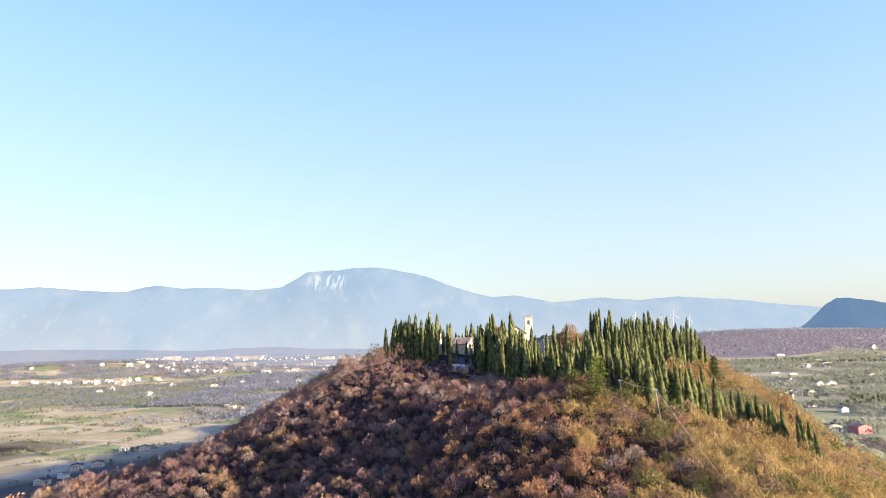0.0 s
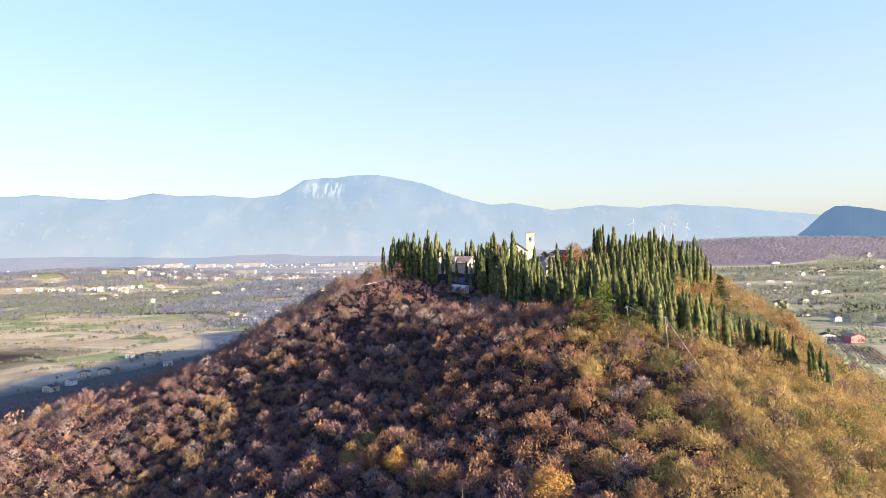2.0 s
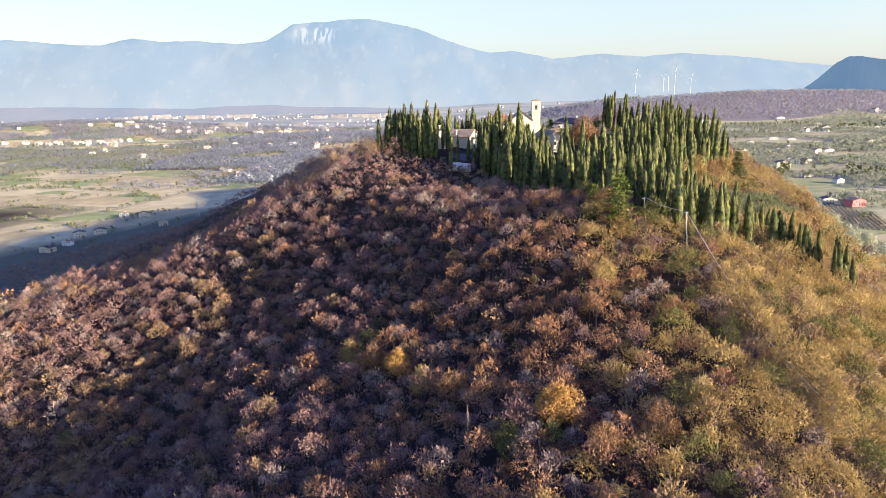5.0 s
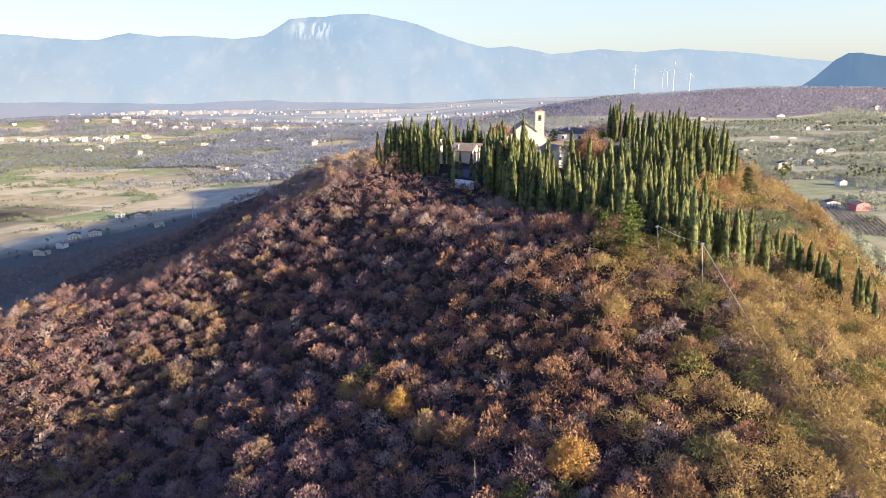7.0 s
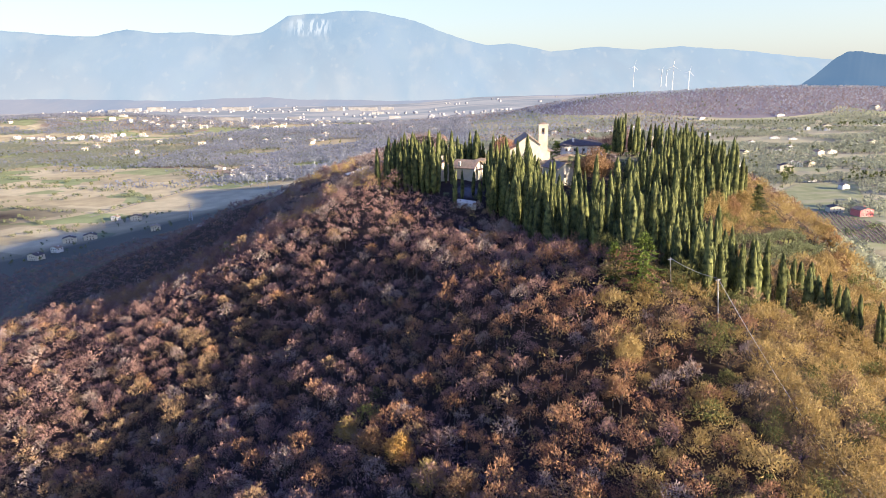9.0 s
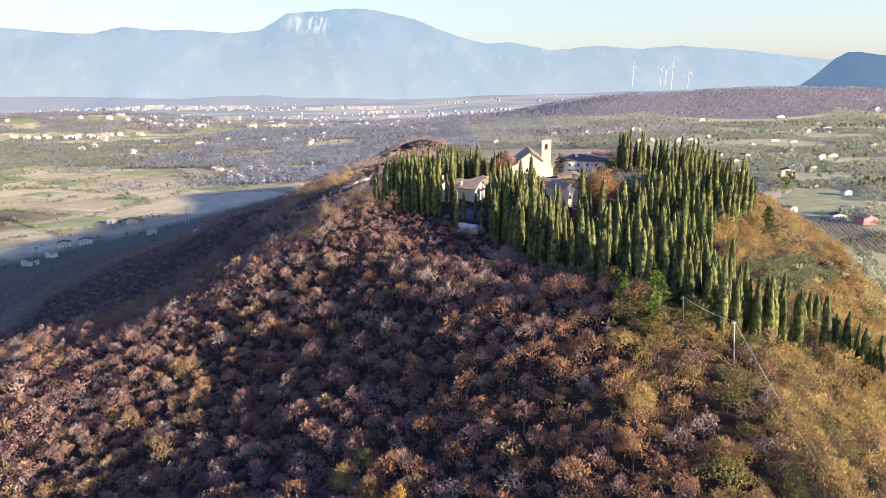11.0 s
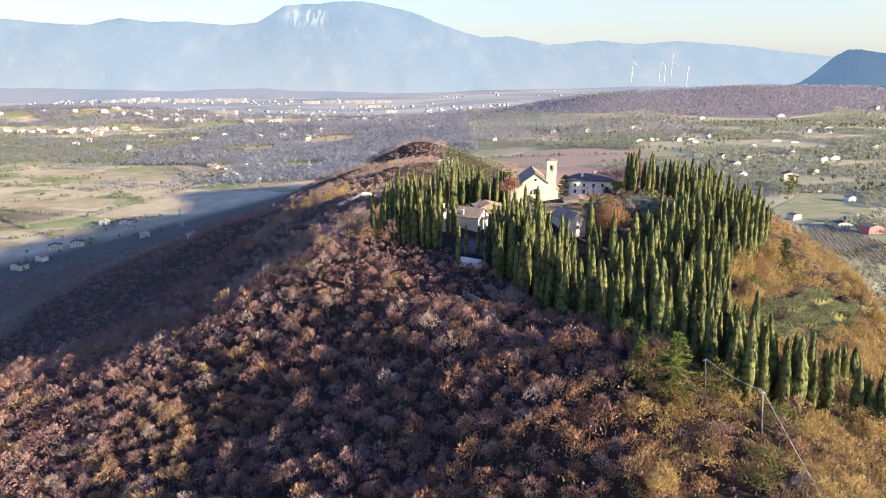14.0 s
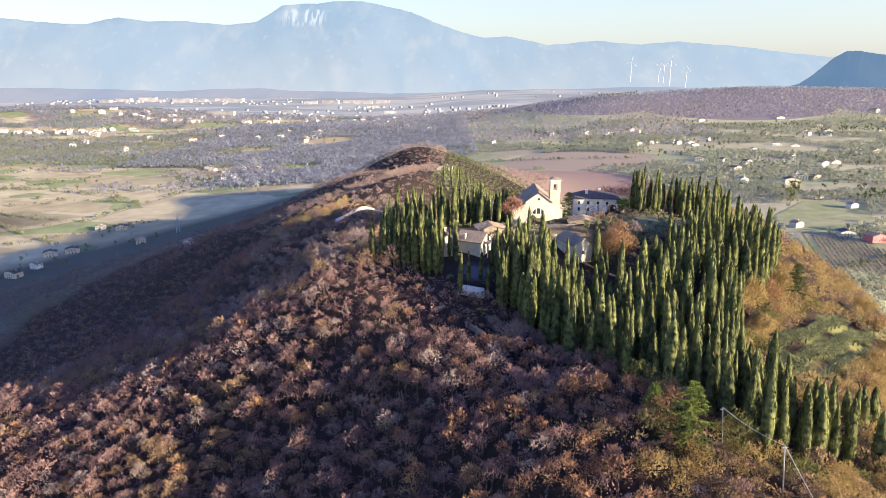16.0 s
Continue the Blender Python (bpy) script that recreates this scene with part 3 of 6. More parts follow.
        ragged.operation = "MULTIPLY_ADD"
        ragged.inputs[1].default_value = 6.0
        l.new(fine.outputs["Fac"], ragged.inputs[0])
        l.new(far.outputs["Value"], ragged.inputs[2])
        lawn = n.new("ShaderNodeMapRange")
        lawn.inputs["From Min"].default_value, lawn.inputs["From Max"].default_value = radius + 4, radius + 1
        l.new(ragged.outputs[0], lawn.inputs["Value"])
        patch = n.new("ShaderNodeMix")
        patch.data_type = "RGBA"
        l.new(lawn.outputs[0], patch.inputs[0])
        l.new(out, patch.inputs[6])
        patch.inputs[7].default_value = (*colour, 1)
        out = patch.outputs[2]
    l.new(out, p.inputs["Base Color"])
    relief = n.new("ShaderNodeBump")
    relief.inputs["Strength"].default_value, relief.inputs["Distance"].default_value = 0.5, 0.4
    l.new(fine.outputs["Fac"], relief.inputs["Height"])
    l.new(relief.outputs["Normal"], p.inputs["Normal"])
    return m


xs, ys = stretch(-330, 330, 5.0, -3900, 3900), stretch(-90, 700, 5.0, -900, 4700)
gx, gy = np.meshgrid(xs, ys)
gz = height(gx, gy)
cols = len(xs)
corner = (np.arange(len(ys) - 1)[:, None] * cols + np.arange(cols - 1)[None]).ravel()
tris = np.concatenate([np.stack([corner, corner + 1, corner + cols + 1], 1), np.stack([corner, corner + cols + 1, corner + cols], 1)])
gv = np.stack([gx.ravel(), gy.ravel(), gz.ravel()], 1)
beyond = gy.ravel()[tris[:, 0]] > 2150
# the far plain glows in its own colour to stand for haze
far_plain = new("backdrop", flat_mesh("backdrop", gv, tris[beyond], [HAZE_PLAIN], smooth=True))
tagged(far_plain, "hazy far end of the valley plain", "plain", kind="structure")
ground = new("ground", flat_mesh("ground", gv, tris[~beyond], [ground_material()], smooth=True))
tagged(ground, "leaf-littered hill falling to a valley of tan and green fields", "ground", kind="structure")


def mountain(name, skyline, reach, foot, deep, mat, seed, rugged=1.0):
    """A mountain range from its skyline (bearing in degrees, height): a sheet that climbs from its foot to the crest and down behind."""
    bear = np.linspace(skyline[0][0], skyline[-1][0], 300)
    top = np.interp(bear, [s[0] for s in skyline], [s[1] for s in skyline])
    r = np.random.default_rng(seed)
    wob = sum(np.sin(bear * f + r.random() * 6) * a for f, a in ((1.1, 2.0), (3.3, 1.2), (7.7, 0.7), (17, 0.5)))
    top = top + wob * rugged
    rows = 36
    verts = []
    for k in range(rows + 1):
        s = k / rows
        dist = reach - deep * (1 - s) + 45 * sum(np.sin(bear * f + g * s + f) * q for f, g, q in ((0.33, 1.6, 1.0), (0.8, -4.4, 0.6), (1.9, 7.6, 0.3))) * (1 - s) * s * 4 * rugged
        z = foot + (top - foot) * s ** 1.15
        a = np.radians(bear)
        verts.append(np.stack([dist * np.sin(a), dist * np.cos(a), z], 1))
    a = np.radians(bear)
    verts.append(np.stack([(reach + 120) * np.sin(a), (reach + 120) * np.cos(a), np.full(300, foot)], 1))
    v = np.concatenate(verts)
    c = (np.arange(rows + 1)[:, None] * 300 + np.arange(299)[None]).ravel()
    t = np.concatenate([np.stack([c, c + 1, c + 301], 1), np.stack([c, c + 301, c + 300], 1)])
    return new(name, flat_mesh(name, v, t, [mat], smooth=True))
MAIN_SKY = [(-37.8, 331), (-33.9, 357), (-30.5, 343), (-28.1, 335), (-25.7, 386), (-23.5, 366), (-21, 373), (-17.5, 358), (-15.5, 378), (-13.4, 487),
            (-12, 499), (-10.6, 500), (-8.7, 523), (-6.8, 523), (-4.9, 490), (-2.7, 455), (-0.1, 368), (1.8, 317), (3.5, 289), (5.2, 298),
            (8.8, 240), (10.5, 248), (12.8, 262), (16.4, 237), (19.5, 251), (22.5, 226), (25.3, 198), (29.2, 152), (31, 134), (37.6, 107)]
RIGHT_SKY = [(26.2, -25), (28.1, 9), (29.1, 51), (30.2, 109), (30.9, 129), (31.8, 128), (33.2, 115), (35.7, 85), (38.3, 33), (41.5, -30)]
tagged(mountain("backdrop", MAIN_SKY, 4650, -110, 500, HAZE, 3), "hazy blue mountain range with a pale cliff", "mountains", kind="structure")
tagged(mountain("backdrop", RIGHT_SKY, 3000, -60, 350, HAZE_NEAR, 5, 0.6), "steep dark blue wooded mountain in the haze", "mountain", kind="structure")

LOW_SKY = [(-40, -30), (-34.5, -24), (-30.2, -30), (-21.9, -52), (-18.8, -40), (-15.6, -38), (-13.3, -54), (-8.5, -60), (-4.6, -72), (0.3, -66), (3.3, -56), (6.7, -50), (12.5, -42), (15.7, -30), (19.3, -30), (23.6, -42), (30, -50), (40, -50)]
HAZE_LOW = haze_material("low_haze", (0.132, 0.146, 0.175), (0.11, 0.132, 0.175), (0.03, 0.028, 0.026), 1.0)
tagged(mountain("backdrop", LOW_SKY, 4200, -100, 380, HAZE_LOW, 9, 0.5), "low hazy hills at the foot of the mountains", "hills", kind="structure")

# ---- woods ----
TOP = [(-5, 192), (12, 184), (40, 196), (52, 225), (90, 236), (97, 262), (60, 280), (20, 285), (-8, 285), (-18, 262), (-16, 215)]
GROVE = [(11, 192), (24, 164), (34, 152), (44, 141), (51, 131), (70, 136), (62, 150), (60, 165), (67, 182), (78, 195), (98, 226), (97, 238), (80, 232), (62, 212), (50, 199), (42, 206), (28, 197)]
ORCHARD = [(66, 168), (72, 160), (82, 166), (110, 196), (111, 206), (94, 199), (72, 177)]
LAWN = [(46, 200), (62, 210), (82, 231), (92, 238), (50, 226)]
LOWER = [(116, 186), (150, 176), (240, 300), (262, 430), (225, 400), (170, 320)]
VINEYARD = [(268, 528), (306, 520), (318, 480), (292, 408), (262, 392), (228, 412)]
MEADOW = [(268, 530), (306, 522), (350, 545), (400, 640), (350, 650), (290, 590)]
LANE = [(-48, 280), (-36, 274), (-24, 300), (-16, 330), (-20, 348), (-34, 340)]
BACK = [(-4, 290), (80, 285), (112, 330), (110, 430), (110, 700), (60, 745), (8, 740), (0, 640), (-6, 400)]
wood = np.concatenate([jitter(-345, 260, 70, 300, 3.6, 10), jitter(-345, 220, 300, 780, 4.2, 12), jitter(-160, 180, -60, 70, 6.0, 13)])
close_by = jitter(-130, 104, 70, 204, 2.65, 11)
wood = np.concatenate([wood[(wood[:, 0] < -130) | (wood[:, 0] > 104) | (wood[:, 1] < 70) | (wood[:, 1] > 204)], close_by])
wz = height(wood[:, 0], wood[:, 1])
foot = -100 + 36 / (1 + np.exp(-wood[:, 0] / 120))
keep = ((wz > foot + 4 * mottle(wood, 30, 2)) | ((wood[:, 0] > -338 + 0.62 * np.maximum(0, wood[:, 1] - 436) + 14 * mottle(wood, 25, 5)) & (wood[:, 0] < -60) & (wood[:, 1] < 720))) & ~inside(wood, TOP) & ~inside(wood, GROVE) & ~inside(wood, ORCHARD) & ~inside(wood, LOWER) & ~inside(wood, LAWN) & ~inside(wood, LANE) & ~inside(wood, BACK)
wood, wz = wood[keep], wz[keep]
near = (wood[:, 1] > 70) & (wood[:, 1] < 182) & (wood[:, 0] > -85) & (wood[:, 0] < 100)
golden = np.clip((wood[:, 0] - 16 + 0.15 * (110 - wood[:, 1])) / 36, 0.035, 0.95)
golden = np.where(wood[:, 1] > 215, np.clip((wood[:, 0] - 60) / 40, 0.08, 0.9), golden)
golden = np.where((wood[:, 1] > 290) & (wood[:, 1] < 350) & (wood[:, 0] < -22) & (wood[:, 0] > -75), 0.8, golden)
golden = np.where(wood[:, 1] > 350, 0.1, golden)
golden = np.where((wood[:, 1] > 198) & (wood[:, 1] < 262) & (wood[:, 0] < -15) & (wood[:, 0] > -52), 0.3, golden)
dice = np.random.default_rng(5).random(len(wood)) * 0.7 + 0.3 * mottle(wood, 9, 4)
ashen = np.random.default_rng(6).random(len(wood))
size = (0.62 + 0.75 * np.random.default_rng(8).random(len(wood)) ** 1.5) * np.where(wood[:, 1] > 330, 0.84, 1.0) * np.where((wood[:, 0] > -26) & (wood[:, 0] < 14) & (wood[:, 1] > 171) & (wood[:, 1] < 197), 0.62, 1.0)
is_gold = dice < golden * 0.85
is_moss = (~is_gold & (dice > 0.93)) | ((np.random.default_rng(14).random(len(wood)) < 0.13) & (wood[:, 0] > 34) & (wood[:, 1] < 215))
is_gold &= ~is_moss
is_ash = ~is_gold & ~is_moss & (ashen < np.where((wood[:, 1] > 330) & (wood[:, 0] > -110), 0.7, np.where((wood[:, 1] > 205) & (wood[:, 0] < -12) & (wood[:, 0] > -75), 0.6, 0.16)))
is_twig = ~is_gold & ~is_moss & ~is_ash
is_bronze = is_twig & (np.random.default_rng(9).random(len(wood)) < np.where(wood[:, 1] < 215, np.clip((wood[:, 0] + 45) / 75, 0.22, 0.85) * np.clip((165 - wood[:, 1]) / 50, 0.3, 1), 0.15))
is_twig &= ~is_bronze
is_ochre = is_twig & (wood[:, 1] < 215) & (np.random.default_rng(15).random(len(wood)) < np.where(wood[:, 0] < -45, 0.6 * (mottle(wood, 16, 7) > 0.5) + 0.12, 0.15))
is_ochre |= is_gold & (np.random.default_rng(16).random(len(wood)) < 0.25)
is_ochre |= is_bronze & (wood[:, 0] > 50) & (np.random.default_rng(17).random(len(wood)) < 0.75)
is_bronze &= ~is_ochre
is_gold &= ~is_ochre
is_twig &= ~is_ochre
fine = [brush_tree(40 + k, 6.0, 1.75, 410, 0.084, 9) for k in range(10)]
leafy = [scrub_oak(60 + k, 5.8, 2.3, 330, 0.095, 260, 0.17) for k in range(8)]
plain = [brush_tree(80 + k, 6.0, 1.9, 165, 0.15, 8, False) for k in range(6)]
plain_leafy = [scrub_oak(70 + k, 5.6, 2.2, 105, 0.17, 90, 0.26, 8) for k in range(6)]
rough = [brush_tree(90 + k, 5.8, 2.3, 29, 0.45, 6, False) for k in range(6)]
middle = ~near & ((wood[:, 1] > 70) | ((np.abs(wood[:, 0]) < 75) & (wood[:, 1] > -35))) & (wood[:, 1] < 330) & (wood[:, 0] > -130) & (wood[:, 0] < 150)
for who, kind_near, mat, name, label, seed in (
        (is_twig, fine, TWIG, "russet_wood", "leafless russet-brown woodland covering the hillside", 1),
        (is_bronze, fine, BRONZE, "bronze_wood", "bronze-brown oaks holding dead leaves on the slope", 5),
        (is_ash, fine, ASH, "grey_wood", "bare grey-brown winter trees scattered through the hillside", 2),
        (is_ochre, fine, OCHRE, "ochre_wood", "straw-brown twiggy trees in patches on the hillside", 6),
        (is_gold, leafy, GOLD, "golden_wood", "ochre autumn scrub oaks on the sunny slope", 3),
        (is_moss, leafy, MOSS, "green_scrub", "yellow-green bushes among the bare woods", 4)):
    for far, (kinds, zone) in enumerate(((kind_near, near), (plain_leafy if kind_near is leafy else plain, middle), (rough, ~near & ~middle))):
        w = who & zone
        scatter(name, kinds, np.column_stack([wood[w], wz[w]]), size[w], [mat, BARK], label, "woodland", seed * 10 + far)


# brushwood between the trees
low_bush = [brush_tree(95 + k, 2.8, 1.5, 38, 0.17, 5, False) for k in range(6)]
scrub = jitter(-125, 130, 72, 212, 2.6, 31)
scrub = scrub[~inside(scrub, TOP) & ~inside(scrub, GROVE) & ~inside(scrub, ORCHARD) & ~inside(scrub, LOWER)]
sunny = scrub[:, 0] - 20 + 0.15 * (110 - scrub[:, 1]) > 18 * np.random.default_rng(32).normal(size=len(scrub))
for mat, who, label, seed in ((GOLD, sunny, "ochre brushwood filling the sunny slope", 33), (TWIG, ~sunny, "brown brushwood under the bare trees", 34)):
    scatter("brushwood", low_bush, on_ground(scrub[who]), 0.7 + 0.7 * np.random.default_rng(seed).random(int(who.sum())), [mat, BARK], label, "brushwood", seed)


# ---- cypresses ----
def cypress_mesh(seed, tall, wide, n=520):
    r = np.random.default_rng(seed)
    rows, sides = 15, 9
    lean = r.normal(size=2) * 0.25
    s = np.linspace(0, 1, rows)
    shape = wide * (0.42 + 0.58 * np.sin(np.minimum(s / 0.36, 1) * math.pi / 2)) * np.clip(1 - np.maximum(0, s - 0.42) / 0.58, 0, 1) ** 0.55 + 0.02
    ang = np.arange(sides) * 2 * math.pi / sides
    flute = 0.12 * r.random(sides)
    v = []
    for k in range(rows):
        rr = shape[k] * (0.78 + flute + 0.12 * r.random(sides))
        v.append(np.stack([rr * np.cos(ang) + lean[0] * s[k] ** 2, rr * np.sin(ang) + lean[1] * s[k] ** 2, np.full(sides, 0.7 + s[k] * (tall - 1.0))], 1))
    v = np.concatenate(v)
    t = []
    for k in range(rows - 1):
        for j in range(sides):
            a, b = k * sides + j, k * sides + (j + 1) % sides
            t += [(a, b, a + sides), (b, b + sides, a + sides)]
    sz = r.random(n) ** 0.95 * 0.97
    a = r.random(n) * 2 * math.pi
    rad = np.interp(sz, s, shape) * (0.78 + 0.26 * r.random(n) + 0.16 * np.sin(3 * a + 9 * sz + seed))
    out = np.stack([np.cos(a), np.sin(a), np.full(n, 0.25)], 1)
    base = out * (1, 1, 0) * rad[:, None] + np.stack([lean[0] * sz ** 2, lean[1] * sz ** 2, 0.4 + sz * (tall - 1.2)], 1)
    way = unit(out * (0.2, 0.2, 0) + (0, 0, 1) + 0.12 * r.normal(size=(n, 3)))
    return joined([(v, np.array(t)), brush(r, base, way, out, (0.5 + 0.45 * r.random(n)) * (1.05 - 0.35 * sz), 0.13 + 0.08 * r.random(n))])


cypress_kinds, cypress_shapes = [], []
for k, (tall, wide) in enumerate(((14, 0.85), (15.5, 0.95), (12.5, 0.9), (13.5, 1.25), (10.5, 0.9), (16, 0.95), (13, 0.72), (11.5, 1.15), (14.5, 0.85))):
    tree = tagged(new("cypress"), "slender dark green cypress in the hilltop grove", "cypress", "cypresses on the hilltop")
    v, t = cypress_mesh(200 + k, tall, wide)
    stem = tube([(0, 0, -0.8), (0, 0, tall * 0.4)], (0.22, 0.1), 5)
    both = joined([(v, t), stem])
    cypress_shapes.append((*both, np.r_[np.zeros(len(t), int), np.ones(len(stem[1]), int)]))
    crown = new("crown", flat_mesh("crown", v, t, [CYPRESS]))
    trunk = new("trunk", flat_mesh("trunk", *tube([(0, 0, -0.8), (0, 0, 0.6), (0.03, 0, tall * 0.5)], (0.24, 0.2, 0.06), 6), [BARK]))
    crown.parent = trunk.parent = tree
    cypress_kinds.append(tree)
used = [False] * len(cypress_kinds)


def plant(x, y, scale=1.0, k=None, label=""):
    """One cypress at a place; the first of each kind is the model itself."""
    k = int(rng.integers(0, len(cypress_kinds))) if k is None else k
    m = pose(x, y, spot(x, y, 0.1), 0, -min(6.0, max(0.0, (x - 25) * 0.1)), 0) @ pose(0, 0, 0, 0, 0, float(rng.random() * 360))
    if used[k]:
        tree = copy_thing(cypress_kinds[k], m)
    else:
        used[k], tree = True, cypress_kinds[k]
        tree.matrix_basis = m
    tree.scale = (scale * 0.98, scale * 0.98, scale)
    if label:
        tagged(tree, label)
    return tree


grove = jitter(5, 102, 122, 242, 2.95, 21)
clear = [(43, 199, 7), (41, 192, 5), (58, 211, 5), (70, 224, 5), (33, 197, 6), (30, 188, 4.5), (34, 191, 4)]
grove = grove[inside(grove, GROVE) & np.all([np.hypot(grove[:, 0] - cx, grove[:, 1] - cy) > cr for cx, cy, cr in clear], axis=0) & (rng.random(len(grove)) > 0.1)]
for x, y in grove[grove[:, 1] < 178]:
    plant(x, y, 0.8 + 0.42 * float(rng.random()))
grove = grove[grove[:, 1] >= 178]
scatter("cypress_stand", cypress_shapes, on_ground(grove, 0.1), 0.78 + 0.36 * rng.random(len(grove)), [CYPRESS, BARK], "upper part of the dense cypress grove below the church", "cypresses", 24)
for k in range(14):
    plant(13 + 4.5 * (k % 7) / 6 + float(rng.normal() * 0.5), 182 + 9 * (k % 7) / 6 + 2.4 * (k // 7) + float(rng.normal() * 0.6), 0.86 + 0.2 * float(rng.random()), label="tall dark cypress in the row below the house")
under = jitter(5, 102, 122, 242, 2.6, 22)
under = under[inside(under, GROVE) & (mottle(under, 6, 3) > 0.45)]
scatter("undergrowth", rough, on_ground(under), 0.3 + 0.3 * rng.random(len(under)), [MOSS, BARK], "dull green undergrowth between the cypress trunks", "undergrowth", 23)
# the row along the house, the screen behind it, the stand by the long house, the row down the slope
for k in range(36):
    u = (k % 18) / 17
    plant(-17 + 16.5 * u + float(rng.normal() * 0.4), 203 - 8 * u + 4.5 * (k // 18) + float(rng.normal() * 0.8), 0.68 + 0.17 * float(rng.random()) + 0.16 * (k // 18), (1, 3, 5, 0, 3)[k % 5], label="dark cypress in the row beside the house")
stand = np.array([(-18 + 44 * rng.random(), 240 + 36 * rng.random() * (0.4 + 0.6 * (k % 2))) for k in range(64)])
scatter("cypress_stand", cypress_shapes, on_ground(stand, 0.1), 0.74 + 0.26 * rng.random(64), [CYPRESS, BARK], "dense stand of tall cypresses behind the church garden", "cypresses", 25)
for k, (x, y) in enumerate(((28, 189), (31.5, 191.5), (36.5, 190), (39.5, 194), (29.5, 195), (34, 187), (26.5, 193), (32, 184.5), (38, 186))):
    plant(x, y, 0.5 + 0.05 * (k % 4), label="small cypress in front of the chapel")
stand = np.array([(60 + 32 * rng.random(), 246 + 14 * rng.random()) for k in range(40)])
scatter("cypress_stand", cypress_shapes, on_ground(stand, 0.1), 0.8 + 0.2 * rng.random(40), [CYPRESS, BARK], "stand of tall cypresses beside the long house", "cypresses", 26)
for k in range(14):
    plant(58 + 24 * k / 13 + float(rng.normal() * 0.7), 140 + 15.5 * k / 13 + float(rng.normal() * 1.2), 0.7 + 0.25 * float(rng.random()), label="cypress in the row below the olive terrace")
for k in range(20):
    plant(72.5 + 11 * k / 19 + float(rng.normal() * 0.7), 141.5 - 12 * k / 19 + float(rng.normal() * 1.3), 0.72 + 0.25 * float(rng.random()), label="cypress in the row down the golden slope")
for k in range(32):
    plant(14 + 12 * (k % 16) / 15 + 2.6 * (k // 16) + float(rng.normal() * 1.0), 190 - 21 * (k % 16) / 15 + 1.2 * (k // 16) + float(rng.normal() * 1.2), 1.02 + 0.2 * float(rng.random()), label="dark cypress in the thicket before the house")
for x, y, s in ((9, 192.5, 0.6), (12, 196, 0.6), (6, 190.5, 0.55), (14, 199, 0.65), (10.5, 188, 0.55), (22, 199, 0.85), (25.5, 198, 0.8), (20, 201, 0.8), (1.6, 200.5, 0.7), (3.2, 203, 0.6), (4, 187.5, 0.75), (3.2, 199, 0.8), (12.5, 200, 0.7), (18, 212, 0.75), (23, 214, 0.7), (21, 206, 0.8), (27, 205, 0.75), (24.5, 201, 0.8), (30.5, 197, 0.62), (32.7, 195, 0.55), (38.5, 200, 0.85), (16.5, 205, 0.8), (39, 204, 0.9), (21, 195, 0.9), (24, 194, 0.9), (13, 195, 0.9)):
    plant(x, y, s)
# ---- buildings ----
PLASTER = material("cream_plaster", (0.52, 0.47, 0.37), (0.64, 0.58, 0.47), 0.9, bump=0.15, third=(0.45, 0.39, 0.30))
WHITE = material("white_plaster", (0.64, 0.62, 0.58), (0.76, 0.74, 0.70), 0.8, bump=0.12, third=(0.54, 0.51, 0.46))
STONE = material("rubble_stone", (0.22, 0.18, 0.13), (0.36, 0.30, 0.22), 1.6, bump=0.8, third=(0.17, 0.15, 0.11))
TILE = material("old_roof_tiles", (0.24, 0.17, 0.11), (0.36, 0.27, 0.18), 1.3, bump=0.6, third=(0.20, 0.17, 0.12), island=0.12)
DARKTILE = material("weathered_tiles", (0.08, 0.068, 0.06), (0.14, 0.115, 0.095), 1.3, bump=0.6, island=0.12)
PINK = material("pink_plaster", (0.55, 0.16, 0.16), (0.62, 0.22, 0.20), 0.8, bump=0.1)
DARK = material("window_glass", (0.03, 0.035, 0.04), (0.06, 0.06, 0.065), 2.0, rough=0.25, bump=0)
FRAME = material("stone_trim", (0.58, 0.54, 0.47), (0.68, 0.64, 0.57), 2.0, bump=0.2)
WOODWORK = material("brown_wood", (0.14, 0.09, 0.055), (0.24, 0.16, 0.10), 3.0, bump=0.3)
METAL = material("galvanised_steel", (0.45, 0.46, 0.47), (0.58, 0.59, 0.60), 4.0, rough=0.45, metal=0.6, bump=0.05)
GRAVEL = material("gravel", (0.22, 0.19, 0.15), (0.32, 0.28, 0.22), 0.5, bump=0.3)
HALL = material("sheet_cladding", (0.23, 0.225, 0.22), (0.36, 0.35, 0.335), 0.05, bump=0)
CONCRETE = material("pale_concrete", (0.36, 0.35, 0.33), (0.46, 0.45, 0.43), 2.0, bump=0.2)


def window(parent, x, y, z, w, h, turn=0, sill=True):
    """A window set in a wall that faces -y, turned about z: frame, recessed pane, sill."""
    bm = bmesh.new()
    t = 0.1
    box(bm, -w / 2 - t, -w / 2, -0.06, 0.05, -h / 2, h / 2)
    box(bm, w / 2, w / 2 + t, -0.06, 0.05, -h / 2, h / 2)
    box(bm, -w / 2 - t, w / 2 + t, -0.06, 0.05, h / 2, h / 2 + t)
    frame_ob = part("window", bm, FRAME, parent)
    frame_ob.matrix_basis = pose(x, y, z, 0, 0, turn)
    part("pane", box(bmesh.new(), -w / 2, w / 2, -0.02, 0.02, -h / 2, h / 2), DARK, frame_ob, "dark glass pane")
    if sill:
        part("sill", box(bmesh.new(), -w / 2 - 0.15, w / 2 + 0.15, -0.14, 0.04, -h / 2 - 0.1, -h / 2), FRAME, frame_ob)
    return frame_ob


